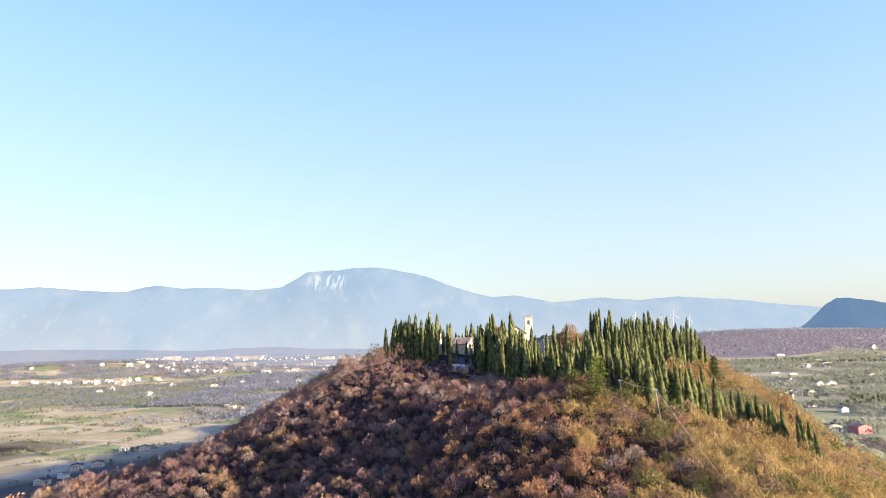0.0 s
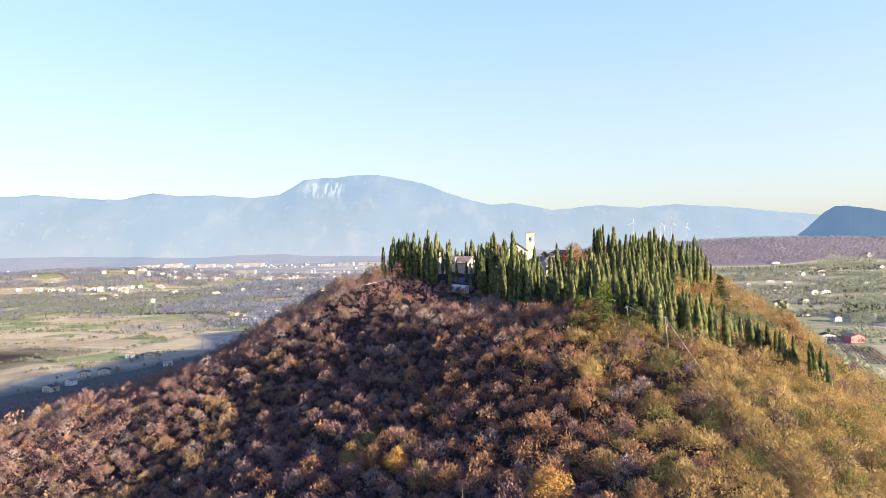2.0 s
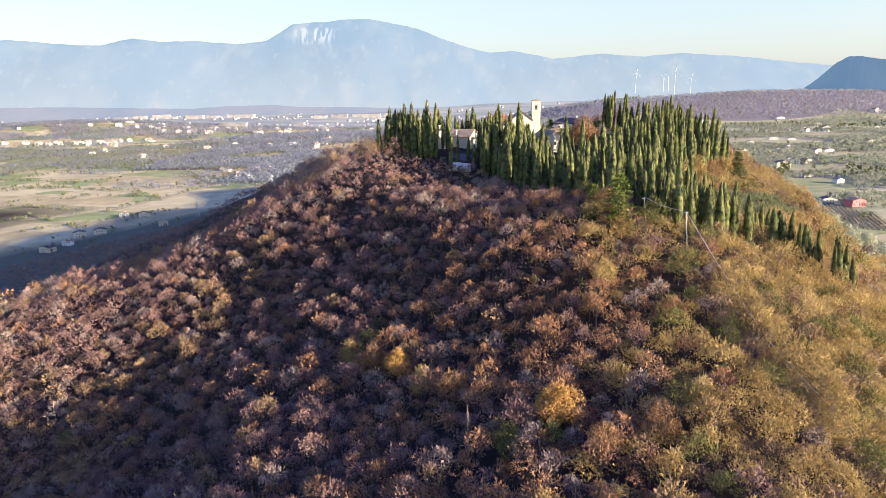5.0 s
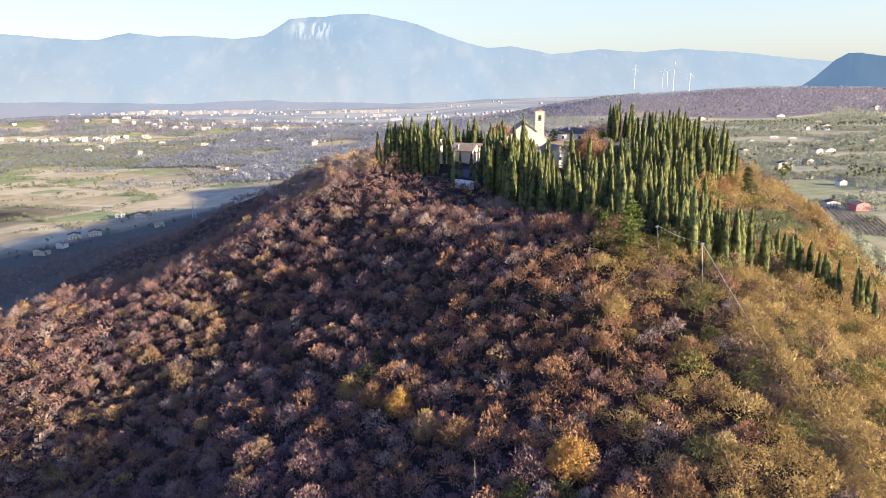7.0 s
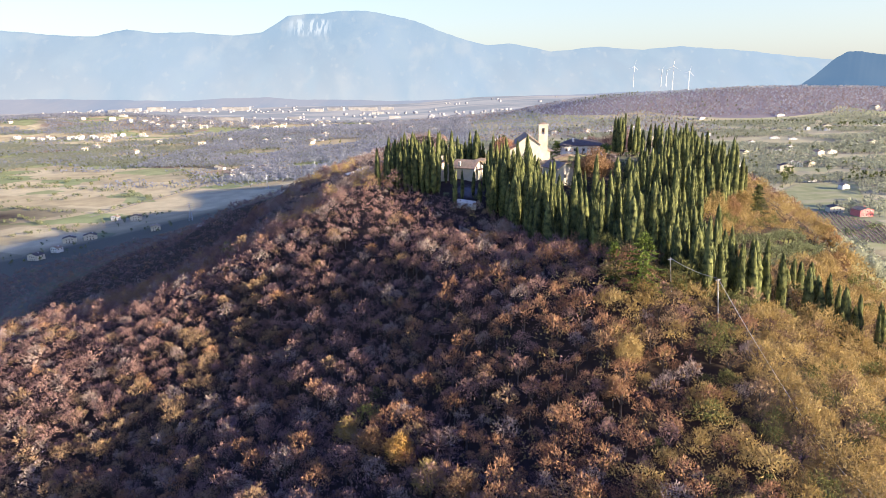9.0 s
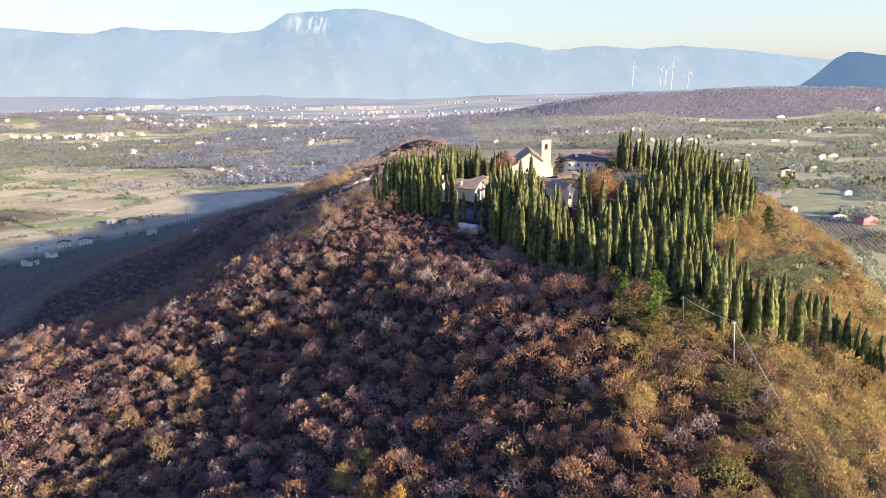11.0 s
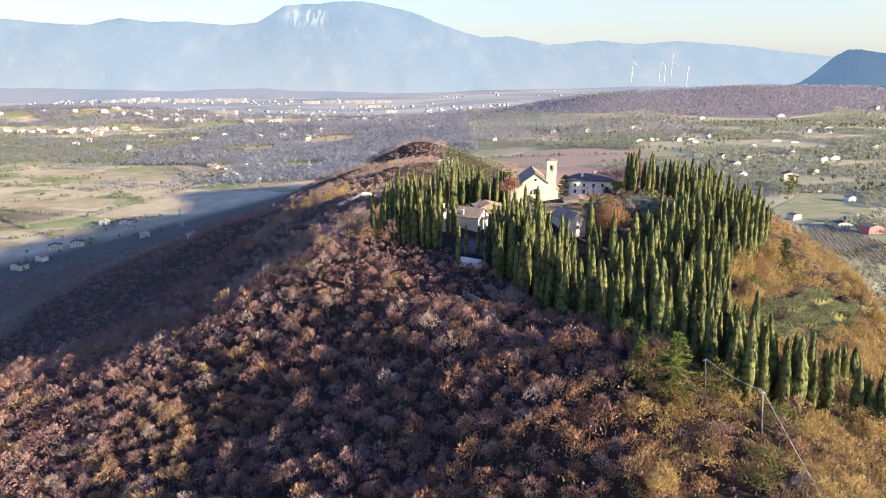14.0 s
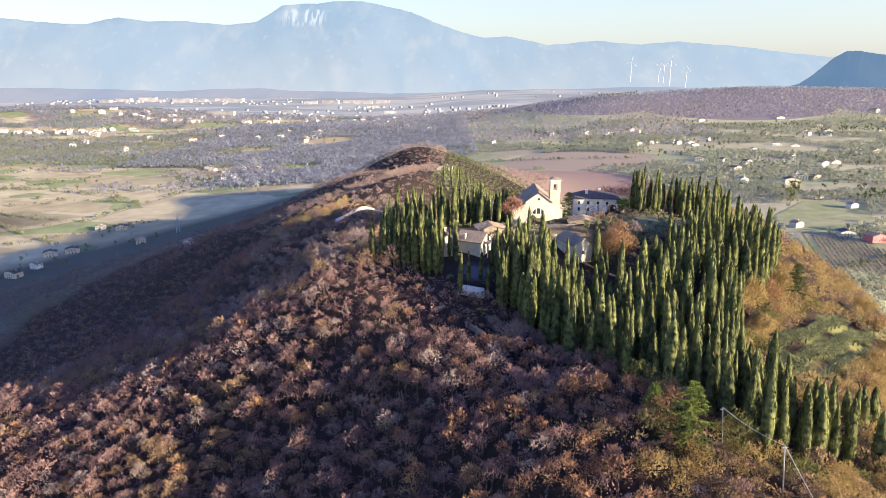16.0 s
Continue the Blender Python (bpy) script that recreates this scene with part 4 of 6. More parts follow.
def gable_roof(w, d, eave, rise, over=0.4, thick=0.18, ridge_y=True):
    """A pitched roof with its ridge along y, a thick slab with eaves and a ridge cap."""
    bm = bmesh.new()
    hw = w / 2 + over
    drop = rise * over / (w / 2)
    prism(bm, [(-hw, eave - drop), (0, eave + rise), (hw, eave - drop), (hw, eave - drop + thick), (0, eave + rise + thick), (-hw, eave - drop + thick)], -d / 2 - over, d / 2 + over)
    return bm


def tile_ribs(roof, w, d, eave, rise, mat, over=0.35, thick=0.14):
    """Rounded rows of cover tiles down both slopes of a gable roof, each a piece of its own."""
    hw, drop = w / 2 + over, rise * over / (w / 2)
    fall = math.hypot(hw, rise + drop)
    bm = prism(bmesh.new(), [(-0.10, -0.05), (0.10, -0.05), (0.06, 0.07), (-0.06, 0.07)], 0.0, fall)
    me = bpy.data.meshes.new("cover_tile")
    bm.normal_update()
    bm.to_mesh(me)
    bm.free()
    me.materials.append(mat)
    n = max(6, int((d + 2 * over) / 0.55))
    for k in range(n):
        for side in (-1, 1):
            ob = new("cover_tile", me)
            ob.parent = roof
            ob.matrix_basis = pose(0, -d / 2 - over + (k + 0.5) * (d + 2 * over) / n, eave + rise + thick, 0, 0, -90 * side) @ pose(0, 0, 0, -math.degrees(math.atan2(rise + drop, hw)), 0, 0)


def house(name, label, w, d, eave, rise, wall, roof, openings=(), chimneys=((0.2, 0.1),), category="house", ribs=False):
    """A plain house about its base point, front to -y, ridge along y."""
    thing = tagged(new(name), label, category)
    bm = bmesh.new()
    prism(bm, [(-w / 2, -2.5), (w / 2, -2.5), (w / 2, eave), (0, eave + rise), (-w / 2, eave)], -d / 2, d / 2)
    part("wall", bm, wall, thing)
    top = part("roof", gable_roof(w, d, eave + 0.02, rise), roof, thing)
    if ribs:
        tile_ribs(top, w, d, eave + 0.02, rise, roof)
    for cx, cy in chimneys:
        bm = box(bmesh.new(), -0.3, 0.3, -0.3, 0.3, -1.0, 0.9)
        box(bm, -0.4, 0.4, -0.4, 0.4, 0.9, 1.05)
        part("chimney", bm, wall, top).location = (cx * w, cy * d, eave + rise * (1 - abs(cx) * 2) + 0.3)
    for side, along, z, ww, hh in openings:
        if side in "fb":
            window(thing, along, -d / 2 if side == "f" else d / 2, z, ww, hh, 0 if side == "f" else 180)
        else:
            window(thing, w / 2 if side == "r" else -w / 2, along, z, ww, hh, 90 if side == "r" else -90)
    return thing


def church():
    thing = tagged(new("church"), "cream-plastered country church with a square bell tower", "church")
    bm = bmesh.new()
    prism(bm, [(-3.6, -2), (4.4, -2), (4.4, 7.3), (0.4, 10.2), (-3.6, 7.3)], -8, 9)
    part("nave", bm, PLASTER, thing)
    bm = bmesh.new()
    prism(bm, [(-8.0, -2), (-3.6, -2), (-3.6, 6.6), (-8.0, 4.4)], -7.96, 7.5)
    part("aisle", bm, PLASTER, thing)
    bm = bmesh.new()
    prism(bm, [(4.4, -2), (8.2, -2), (8.2, 4.6), (4.4, 6.4)], -4.5, 7.5)
    part("chapel", bm, PLASTER, thing)
    bm = gable_roof(8.0, 17, 7.34, 2.9, 0.35)
    bmesh.ops.translate(bm, verts=bm.verts, vec=(0.4, 0.5, 0))
    part("roof", bm, TILE, thing)
    for outline, y0, y1 in (([(-8.4, 4.23), (-3.6, 6.63), (-3.6, 6.83), (-8.4, 4.43)], -8.3, 7.8), ([(4.4, 6.43), (8.6, 4.44), (8.6, 4.64), (4.4, 6.63)], -4.8, 7.8)):
        part("roof", prism(bmesh.new(), outline, y0, y1), TILE, thing)
    # lunette in three lights over the door, and the oculus
    bm = bmesh.new()
    arc = [(1.75 * math.cos(a) + 0.4, 3.6 + 1.75 * math.sin(a)) for a in np.linspace(0, math.pi, 15)]
    prism(bm, arc, -8.05, -7.9)
    lunette = part("window", bm, DARK, thing, "half-round window in three lights")
    for x in (-0.3, 1.1):
        part("mullion", box(bmesh.new(), x - 0.13, x + 0.13, -8.14, -8.0, 3.6, 5.25), FRAME, lunette)
    outer = [(2.0 * math.cos(a) + 0.4, 3.6 + 2.0 * math.sin(a)) for a in np.linspace(0, math.pi, 15)]
    part("surround", prism(bmesh.new(), outer + arc[::-1], -8.12, -7.95), FRAME, lunette)
    bm = bmesh.new()
    prism(bm, [(0.4 + 0.4 * math.cos(a), 8.2 + 0.4 * math.sin(a)) for a in np.linspace(0, 2 * math.pi, 13)[:-1]], -8.06, -7.9)
    part("oculus", bm, DARK, thing)
    part("door", box(bmesh.new(), -0.4, 1.2, -8.07, -7.9, -0.6, 2.3), WOODWORK, thing)
    part("door_frame", prism(bmesh.new(), [(-0.65, -0.6), (-0.4, -0.6), (-0.4, 2.3), (1.2, 2.3), (1.2, -0.6), (1.45, -0.6), (1.45, 2.6), (-0.65, 2.6)], -8.12, -7.92), FRAME, thing)
    # bell tower with an open belfry
    tower = part("tower", box(bmesh.new(), -1.55, 1.55, -1.55, 1.55, -2, 10.6), PLASTER, thing)
    tower.location = (5.6, -4.2, 0)
    bm = bmesh.new()
    for sx in (-1, 1):
        for sy in (-1, 1):
            box(bm, sx * 1.55 - (0.95 if sx > 0 else 0), sx * 1.55 + (0.95 if sx < 0 else 0), sy * 1.55 - (0.95 if sy > 0 else 0), sy * 1.55 + (0.95 if sy < 0 else 0), 10.6, 12.7)
    box(bm, -1.55, 1.55, -1.55, 1.55, 12.7, 13.7)
    part("belfry", bm, PLASTER, tower)
    part("string_course", box(bmesh.new(), -1.68, 1.68, -1.68, 1.68, 10.3, 10.52), FRAME, tower)
    part("cornice", box(bmesh.new(), -1.75, 1.75, -1.75, 1.75, 13.7, 13.92), FRAME, tower)
    bm = bmesh.new()
    base = [bm.verts.new(p) for p in ((-1.8, -1.8, 13.92), (1.8, -1.8, 13.92), (1.8, 1.8, 13.92), (-1.8, 1.8, 13.92))]
    tip = bm.verts.new((0, 0, 14.7))
    bm.faces.new(base[::-1])
    for k in range(4):
        bm.faces.new((base[k], base[(k + 1) % 4], tip))
    part("tower_roof", bm, TILE, tower)
    bell = bmesh.new()
    bmesh.ops.create_cone(bell, cap_ends=True, segments=12, radius1=0.5, radius2=0.22, depth=0.8, matrix=Matrix.Translation((0, 0, 11.7)))
    part("bell", bell, WOODWORK, tower, "dark bronze bell")
    for y in (-2, 2.5, 6):
        window(thing, 8.2, y, 3.0, 0.8, 1.3, 90)
    return thing


kirk = church()
kirk.matrix_basis = pose(29.6, 249, -1.6, 0, 0, -3)

WALLS = [("f", -1.4, 2.6, 0.7, 0.9), ("f", 1.4, 2.6, 0.7, 0.9), ("r", -1.6, 1.6, 0.8, 1.2), ("r", 1.4, 1.6, 0.8, 1.2)]
rectory = house("house", "cream plastered house with a pale tiled roof by the cypresses", 6.4, 7.0, 2.9, 1.9, PLASTER, TILE, WALLS, ((-0.4, 0.2),), ribs=True)
rectory.matrix_basis = pose(8.0, 208.0, -0.3, 0, 0, 62)
part("porch_roof", prism(bmesh.new(), [(-2.2, 2.35), (2.2, 2.35), (2.2, 2.5), (-2.2, 2.5)], -5.1, -3.22), TILE, rectory, "lean-to tiled porch roof")
for x in (-2.0, 2.0):
    part("porch_post", box(bmesh.new(), x - 0.12, x + 0.12, -5.0, -4.76, -2, 2.35), PLASTER, rectory)
wing = house("house", "narrow cream gabled outhouse half hidden by cypresses", 2.4, 4, 5.2, 0.7, PLASTER, TILE, [("f", 0, 3.4, 0.7, 1.0)], ((0.0, 0.3),), ribs=True)
wing.matrix_basis = pose(0.8, 205, -1.2, 0, 0, 12)
LONG_WINDOWS = [("r", y, 3.4, 0.8, 1.0) for y in (-5.6, -2.6, 0.6, 3.6)] + [("r", -5.6, 1.2, 0.8, 1.1), ("r", -2.6, 1.2, 0.8, 1.1)]
manor = tagged(new("house"), "long white farmhouse with a low hipped dark roof", "house")
part("wall", box(bmesh.new(), -4, 4, -7.6, 7.6, -2.5, 4.8), WHITE, manor)
bm = bmesh.new()
eaves = [bm.verts.new(q) for q in ((-4.5, -8.1, 4.8), (4.5, -8.1, 4.8), (4.5, 8.1, 4.8), (-4.5, 8.1, 4.8))]
lip = [bm.verts.new((q.co.x, q.co.y, 5.0)) for q in eaves]
tops = [bm.verts.new((0, -4.4, 6.9)), bm.verts.new((0, 4.4, 6.9))]
bm.faces.new(eaves[::-1])
for k in range(4):
    bm.faces.new((eaves[k], eaves[(k + 1) % 4], lip[(k + 1) % 4], lip[k]))
for f in ((lip[0], lip[1], tops[0]), (lip[1], lip[2], tops[1], tops[0]), (lip[2], lip[3], tops[1]), (lip[3], lip[0], tops[0], tops[1])):
    bm.faces.new(f)
hip = part("roof", bm, DARKTILE, manor)
for x, y in ((1.6, -3.2), (-1.0, 1.5)):
    part("chimney", box(bmesh.new(), x - 0.4, x + 0.4, y - 0.4, y + 0.4, 5.6, 7.5), WHITE, hip)
for side, along, z, ww, hh in LONG_WINDOWS:
    window(manor, 4, along, z, ww, hh, 90)
arch = [(1.5 * math.cos(a), 1.3 + 1.5 * math.sin(a)) for a in np.linspace(0, math.pi, 11)] + [(-1.5, -1), (1.5, -1)]
# flat dark panel on the wall stands for the opening's inner shade
gate = part("archway", prism(bmesh.new(), arch, -0.05, 0.1), DARK, manor, "dark panel for the shade in the wide arched opening")
gate.matrix_basis = pose(4.0, 5.4, 0.2, 0, 0, 90)
manor.matrix_basis = pose(52.0, 262, -1.4, 0, 0, -97)
oratory = house("chapel", "narrow cream stone chapel with a steep gable among cypresses", 5.0, 9, 5.6, 1.6, PLASTER, TILE, [("r", -2, 2.4, 0.6, 1.6), ("r", 2, 2.4, 0.6, 1.6), ("f", 0, 3.6, 0.8, 1.0)], (), "chapel", ribs=True)
oratory.matrix_basis = pose(34.0, 207, -3.3, 0, 0, 20)
barn = house("outbuilding", "low stone outbuilding with a flat-pitched tile roof", 9, 6, 3.2, 0.9, STONE, TILE, [("f", -2, 1.4, 0.8, 0.9), ("f", 2, 1.4, 0.8, 0.9)], (), "outbuilding", ribs=True)
barn.matrix_basis = pose(41.5, 231, -1.0, 0, 0, -6)
shed = house("outbuilding", "old stone shed with a mossy tiled roof behind the house", 8, 6, 2.8, 1.0, STONE, TILE, [], (), "outbuilding", ribs=True)
shed.matrix_basis = pose(13.5, 224, -1.0, 0, 0, 10)


def stone_wall(label, points, tall, thick, mat, sink=0.6):
    """A wall that follows the ground between plan points, with a coping."""
    verts, tris = [], []
    line = []
    for (ax, ay), (bx, by) in zip(points, points[1:]):
        n = max(2, int(math.hypot(bx - ax, by - ay) / 2))
        line += [(ax + (bx - ax) * k / n, ay + (by - ay) * k / n) for k in range(n)]
    line.append(points[-1])
    for k, (x, y) in enumerate(line):
        a, b = line[max(k - 1, 0)], line[min(k + 1, len(line) - 1)]
        dx, dy = b[0] - a[0], b[1] - a[1]
        s = thick / 2 / math.hypot(dx, dy)
        z = spot(x, y)
        for u, h in ((-1, -sink), (-1, tall + 0.08 * math.sin(k * 1.9)), (1, tall + 0.08 * math.sin(k * 1.9)), (1, -sink)):
            verts.append((x - dy * s * u, y + dx * s * u, z + h))
    for k in range(len(line) - 1):
        for j in range(4):
            a, b = 4 * k + j, 4 * k + (j + 1) % 4
            tris += [(a, b, a + 4), (b, b + 4, a + 4)]
    e = 4 * (len(line) - 1)
    tris += [(0, 2, 1), (0, 3, 2), (e, e + 1, e + 2), (e, e + 2, e + 3)]
    return tagged(new("stone_wall", flat_mesh("stone_wall", verts, tris, [mat])), label, "wall", kind="structure")


stone_wall("pale stone wall along the lane on the ridge", [(-41, 283), (-37, 295), (-31, 312), (-25, 332)], 1.1, 0.5, FRAME)
stone_wall("garden retaining wall in front of the church", [(17, 232), (27, 230), (38, 226)], 1.0, 0.5, STONE)
stone_wall("lower garden wall among the cypresses", [(16, 222), (26, 220), (31, 216)], 1.1, 0.5, STONE)
stone_wall("pale terrace wall below the house", [(3.5, 188), (9.5, 186.5)], 2.2, 0.6, FRAME)
stone_wall("broken wall by the footpath", [(5, 178), (9, 174.5)], 1.2, 0.4, STONE)

# garden shrubs on the terraces
shrubs = jitter(-14, 96, 186, 252, 3.6, 61)
shrubs = shrubs[(inside(shrubs, TOP) | inside(shrubs, LAWN)) & (mottle(shrubs, 5, 6) > 0.42) & (np.hypot(shrubs[:, 0] - 8, shrubs[:, 1] - 208) > 6) & (np.hypot(shrubs[:, 0] - 8, shrubs[:, 1] - 196) > 6) & (np.hypot(shrubs[:, 0] - 34, shrubs[:, 1] - 207) > 6) & (np.hypot(shrubs[:, 0] - 29, shrubs[:, 1] - 245) > 12) & (np.hypot(shrubs[:, 0] - 52, shrubs[:, 1] - 262) > 12)]
garden_bush = [clump(660 + k, 1.7, 0.95, 44, 0.24) for k in range(6)]
scatter("garden_shrubs", garden_bush, on_ground(shrubs), np.where(inside(shrubs, LAWN), 1.3, 0.9) * (0.6 + 0.7 * rng.random(len(shrubs))), [OLIVE, BARK], "grey-green shrubs on the garden terraces", "shrubs", 62)

lawn = jitter(46, 94, 212, 250, 2.3, 63)
lawn = lawn[(inside(lawn, TOP) | inside(lawn, LAWN)) & (mottle(lawn, 4, 9) > 0.36) & (np.hypot(lawn[:, 0] - 52, lawn[:, 1] - 262) > 13)]
for mat, who, seed in ((OLIVE, mottle(lawn, 7, 2) > 0.45, 64), (OCHRE, mottle(lawn, 7, 2) <= 0.45, 65)):
    scatter("garden_shrubs", garden_bush, on_ground(lawn[who]), 0.45 + 0.65 * rng.random(int(who.sum())), [mat, BARK], "low shrubs and dry grass tufts on the lawn", "shrubs", seed)

# ---- small things on the hilltop ----
shrine = tagged(new("monument"), "small white stone monument on a stepped base before the church", "monument")
bm = box(bmesh.new(), -0.9, 0.9, -0.9, 0.9, -0.5, 0.35)
box(bm, -0.65, 0.65, -0.65, 0.65, 0.35, 0.7)
part("base", bm, FRAME, shrine)
part("plinth", box(bmesh.new(), -0.4, 0.4, -0.4, 0.4, 0.7, 1.7), FRAME, shrine)
bm = bmesh.new()
bmesh.ops.create_cone(bm, cap_ends=True, segments=10, radius1=0.32, radius2=0.1, depth=1.3, matrix=Matrix.Translation((0, 0, 2.35)))
part("column", bm, FRAME, shrine)
shrine.matrix_basis = pose(25.6, 236.5, spot(25.6, 236.5))

RED = material("red_car_paint", (0.22, 0.025, 0.03), (0.26, 0.03, 0.035), 3.0, rough=0.25, bump=0)
car = tagged(new("car"), "small red hatchback parked behind the house", "car")
bm = bmesh.new()
prism(bm, [(-1.9, 0.3), (1.9, 0.3), (1.95, 0.75), (1.2, 0.9), (0.7, 1.4), (-1.3, 1.42), (-1.85, 0.95)], -0.82, 0.82)
part("body", bm, RED, car)
bm = bmesh.new()
prism(bm, [(1.08, 0.92), (0.66, 1.33), (-1.2, 1.35), (-1.55, 0.95)], -0.83, 0.83)
part("window", bm, DARK, car)
for x in (-1.2, 1.2):
    for y in (-0.72, 0.72):
        bm = bmesh.new()
        bmesh.ops.create_cone(bm, cap_ends=True, segments=14, radius1=0.31, radius2=0.31, depth=0.2, matrix=Matrix.Translation((x, y, 0.31)) @ Matrix.Rotation(radians(90), 4, "X"))
        part("wheel", bm, DARK, car)
car.matrix_basis = pose(5.5, 222, spot(5.5, 222), 0, 0, 25)

# ---- single trees ----
def big_tree(name, label, x, y, tall, wide, twigs, tufts, mat, seed, leaf=0.3, lobes=9, category="tree"):
    thing = tagged(new(name), label, category)
    if tufts < 400 and tall > 5:
        v, t, s = brush_tree(seed, tall, wide, 2 * twigs + 300, 0.06, lobes)
    else:
        v, t, s = broadleaf(seed, tall, wide, twigs, tufts, leaf, lobes, 1.2, 1.0, tufts < 400)
    for part_name, k, m in (("crown", 0, mat), ("trunk", 1, BARK)):
        ob = new(part_name, flat_mesh(part_name, v, t[s == k], [m]))
        ob.parent = thing
    thing.matrix_basis = pose(x, y, spot(x, y, 0.2))
    return thing


big_tree("oak", "broad copper-leaved oak below the long house", 44, 203, 11.5, 5.0, 500, 11000, AMBER, 301, 0.15, 14)
for k, (x, y) in enumerate(((57, 213), (63, 219), (71, 226), (78, 229), (53, 219), (84, 234))):
    big_tree("bush", "straw-coloured bush at the edge of the lawn", x, y, 3.6 + 0.5 * (k % 3), 1.9, 160, 500, (GOLD, ASH)[k % 3 == 1], 440 + k, 0.16, 6, "bush")
for k, (x, y, tall, wide) in enumerate(((69, 186, 7.5, 3.0), (74, 191, 8.5, 3.4), (80, 196, 8.0, 3.2), (71, 179, 6.5, 2.6), (86, 203, 8.0, 3.3), (77, 186, 6.0, 2.4), (93, 211, 7.5, 3.0), (62, 171, 6.5, 2.6), (116, 207, 7.0, 3.0), (113, 196, 7.0, 2.8), (119, 216, 7.5, 3.0), (104, 183, 6.5, 2.6), (97, 176, 6.5, 2.6))):
    big_tree("oak", "straw-gold oak thick with dry leaves above the olive terrace", x, y, tall, wide, 300, 3000, (GOLD, GOLD, AMBER)[k % 3], 460 + k, 0.115, 10)
RUST = material("rust_twigs", (0.19, 0.090, 0.058), (0.36, 0.19, 0.12), 0.5, island=0.25, bump=0)
big_tree("beech", "rust-red bare tree beside the church front", 20.5, 232, 12, 3.4, 1100, 300, RUST, 302, 0.25)
big_tree("laurel", "rounded green evergreen bush by the archway", 59, 252, 4.2, 2.4, 60, 700, CONIFER, 303, 0.25, category="bush")
big_tree("yew", "clipped round yew before the church door", 27.5, 238, 3.2, 1.5, 40, 350, CYPRESS, 304, 0.2, category="bush")
for k in range(6):
    big_tree("lime_tree", "pale pollarded bare tree before the long house", 45 + 1.9 * k, 243 + 0.4 * k, 5.6, 0.7, 70, 0, ASH, 310 + k, lobes=4)
for k, (x, y) in enumerate(((57, 269), (62, 271), (66, 266), (53, 274), (71, 270))):
    big_tree("bare_tree", "tall bare reddish tree behind the cypress stand", x, y, 12, 4.6, 700, 100, TWIG, 320 + k)


def conifer(label, x, y, tall, wide, seed, mat):
    """A fir or cedar: drooping tiers of needled boughs on a straight trunk."""
    r = np.random.default_rng(seed)
    thing = tagged(new("fir"), label, "conifer")
    wood, green = [tube([(0, 0, -0.5), (0, 0, tall * 0.98)], (0.24, 0.03), 6)], []
    for k in range(70):
        s = (k + r.random()) / 70
        z, reach = tall * (0.12 + 0.86 * s), wide * (1 - s) ** 0.75 * (0.75 + 0.4 * r.random()) + 0.25
        a = k * 2.4 + r.random()
        end = np.array((reach * math.cos(a), reach * math.sin(a), z - 0.12 * reach))
        wood.append(tube([(0, 0, z), end], (0.05, 0.015), 3))
        n = 64
        f = r.random(n)[:, None] ** 0.8
        at = np.array((0, 0, z)) * (1 - f) + end * f
        way = unit((end - (0, 0, z))[None] * 0.6 / max(reach, 0.1) + r.normal(size=(n, 3)) * (0.55, 0.55, 0.25))
        green.append(blades(r, at, way, 0.4 + 0.4 * r.random(n), 0.085))
    for part_name, m, geo in (("foliage", mat, joined(green)), ("trunk", BARK, joined(wood))):
        ob = new(part_name, flat_mesh(part_name, *geo, [m]))
        ob.parent = thing
    thing.matrix_basis = pose(x, y, spot(x, y, 0.2))
    return thing


conifer("bright green fir at the edge of the cypress grove", 37.5, 134, 12, 5.2, 401, CONIFER)
conifer("slender green fir beside a larger one", 33.5, 139, 8.0, 2.2, 402, CONIFER)
conifer("dark green cedar on the golden slope", 92, 205, 11, 3.4, 403, CYPRESS)
conifer("tall dark fir beside the church", 21.5, 244, 12, 2.8, 404, CYPRESS)
conifer("broad green cedar behind the bell tower", 43, 262, 11, 4.5, 405, CONIFER)
conifer("small green fir among cypresses", 19, 187, 7, 1.6, 406, CONIFER)
big_tree("bare_tree", "spreading bare grey tree under the cypresses", 15, 171, 6.5, 3.6, 600, 0, ASH, 330)
big_tree("bush", "bright green bush in a gap of the bare woods", 12, 89, 5.6, 2.5, 100, 3400, MOSS, 410, 0.12, category="bush")
big_tree("oak", "golden-leaved oak in the bare woods", 19, 93, 8.0, 3.4, 300, 5200, ORANGE, 411, 0.14, 14)
big_tree("oak", "golden-leaved oak at the rim of the hollow", -6, 115.5, 6.6, 2.7, 300, 3400, ORANGE, 412, 0.13, 12)
for k, (x, y) in enumerate(((-16, 124), (-11, 119), (-1, 108), (4, 104.5), (31.5, 119), (32, 86), (39, 91), (24, 84))):
    big_tree("oak", "ochre-leaved oak standing out from the bare woods", x, y, 6.4 + 0.3 * (k % 3), 2.5 + 0.2 * (k % 2), 260, 2600, (GOLD, AMBER)[k % 2], 420 + k, 0.11)
big_tree("oak", "orange-leaved oak on the slope", 28, 114, 5.5, 2.1, 160, 1900, AMBER, 413, 0.11)
dead = tagged(new("dead_tree"), "dead grey conifer with bare drooping branches", "dead tree")
pieces = [tube([(0, 0, -0.5), (0, 0, 8.5)], (0.14, 0.03), 6)]
for k in range(26):
    a, z = k * 2.4, 3.0 + 4.6 * k / 26
    pieces.append(tube([(0, 0, z), (1.6 * (1 - k / 30) * math.cos(a), 1.6 * (1 - k / 30) * math.sin(a), z - 0.5)], (0.04, 0.012), 3))
trunk = new("trunk", flat_mesh("trunk", *joined(pieces), [ASH]))
trunk.parent = dead
dead.matrix_basis = pose(6.2, 92.5, spot(6.2, 92.5))

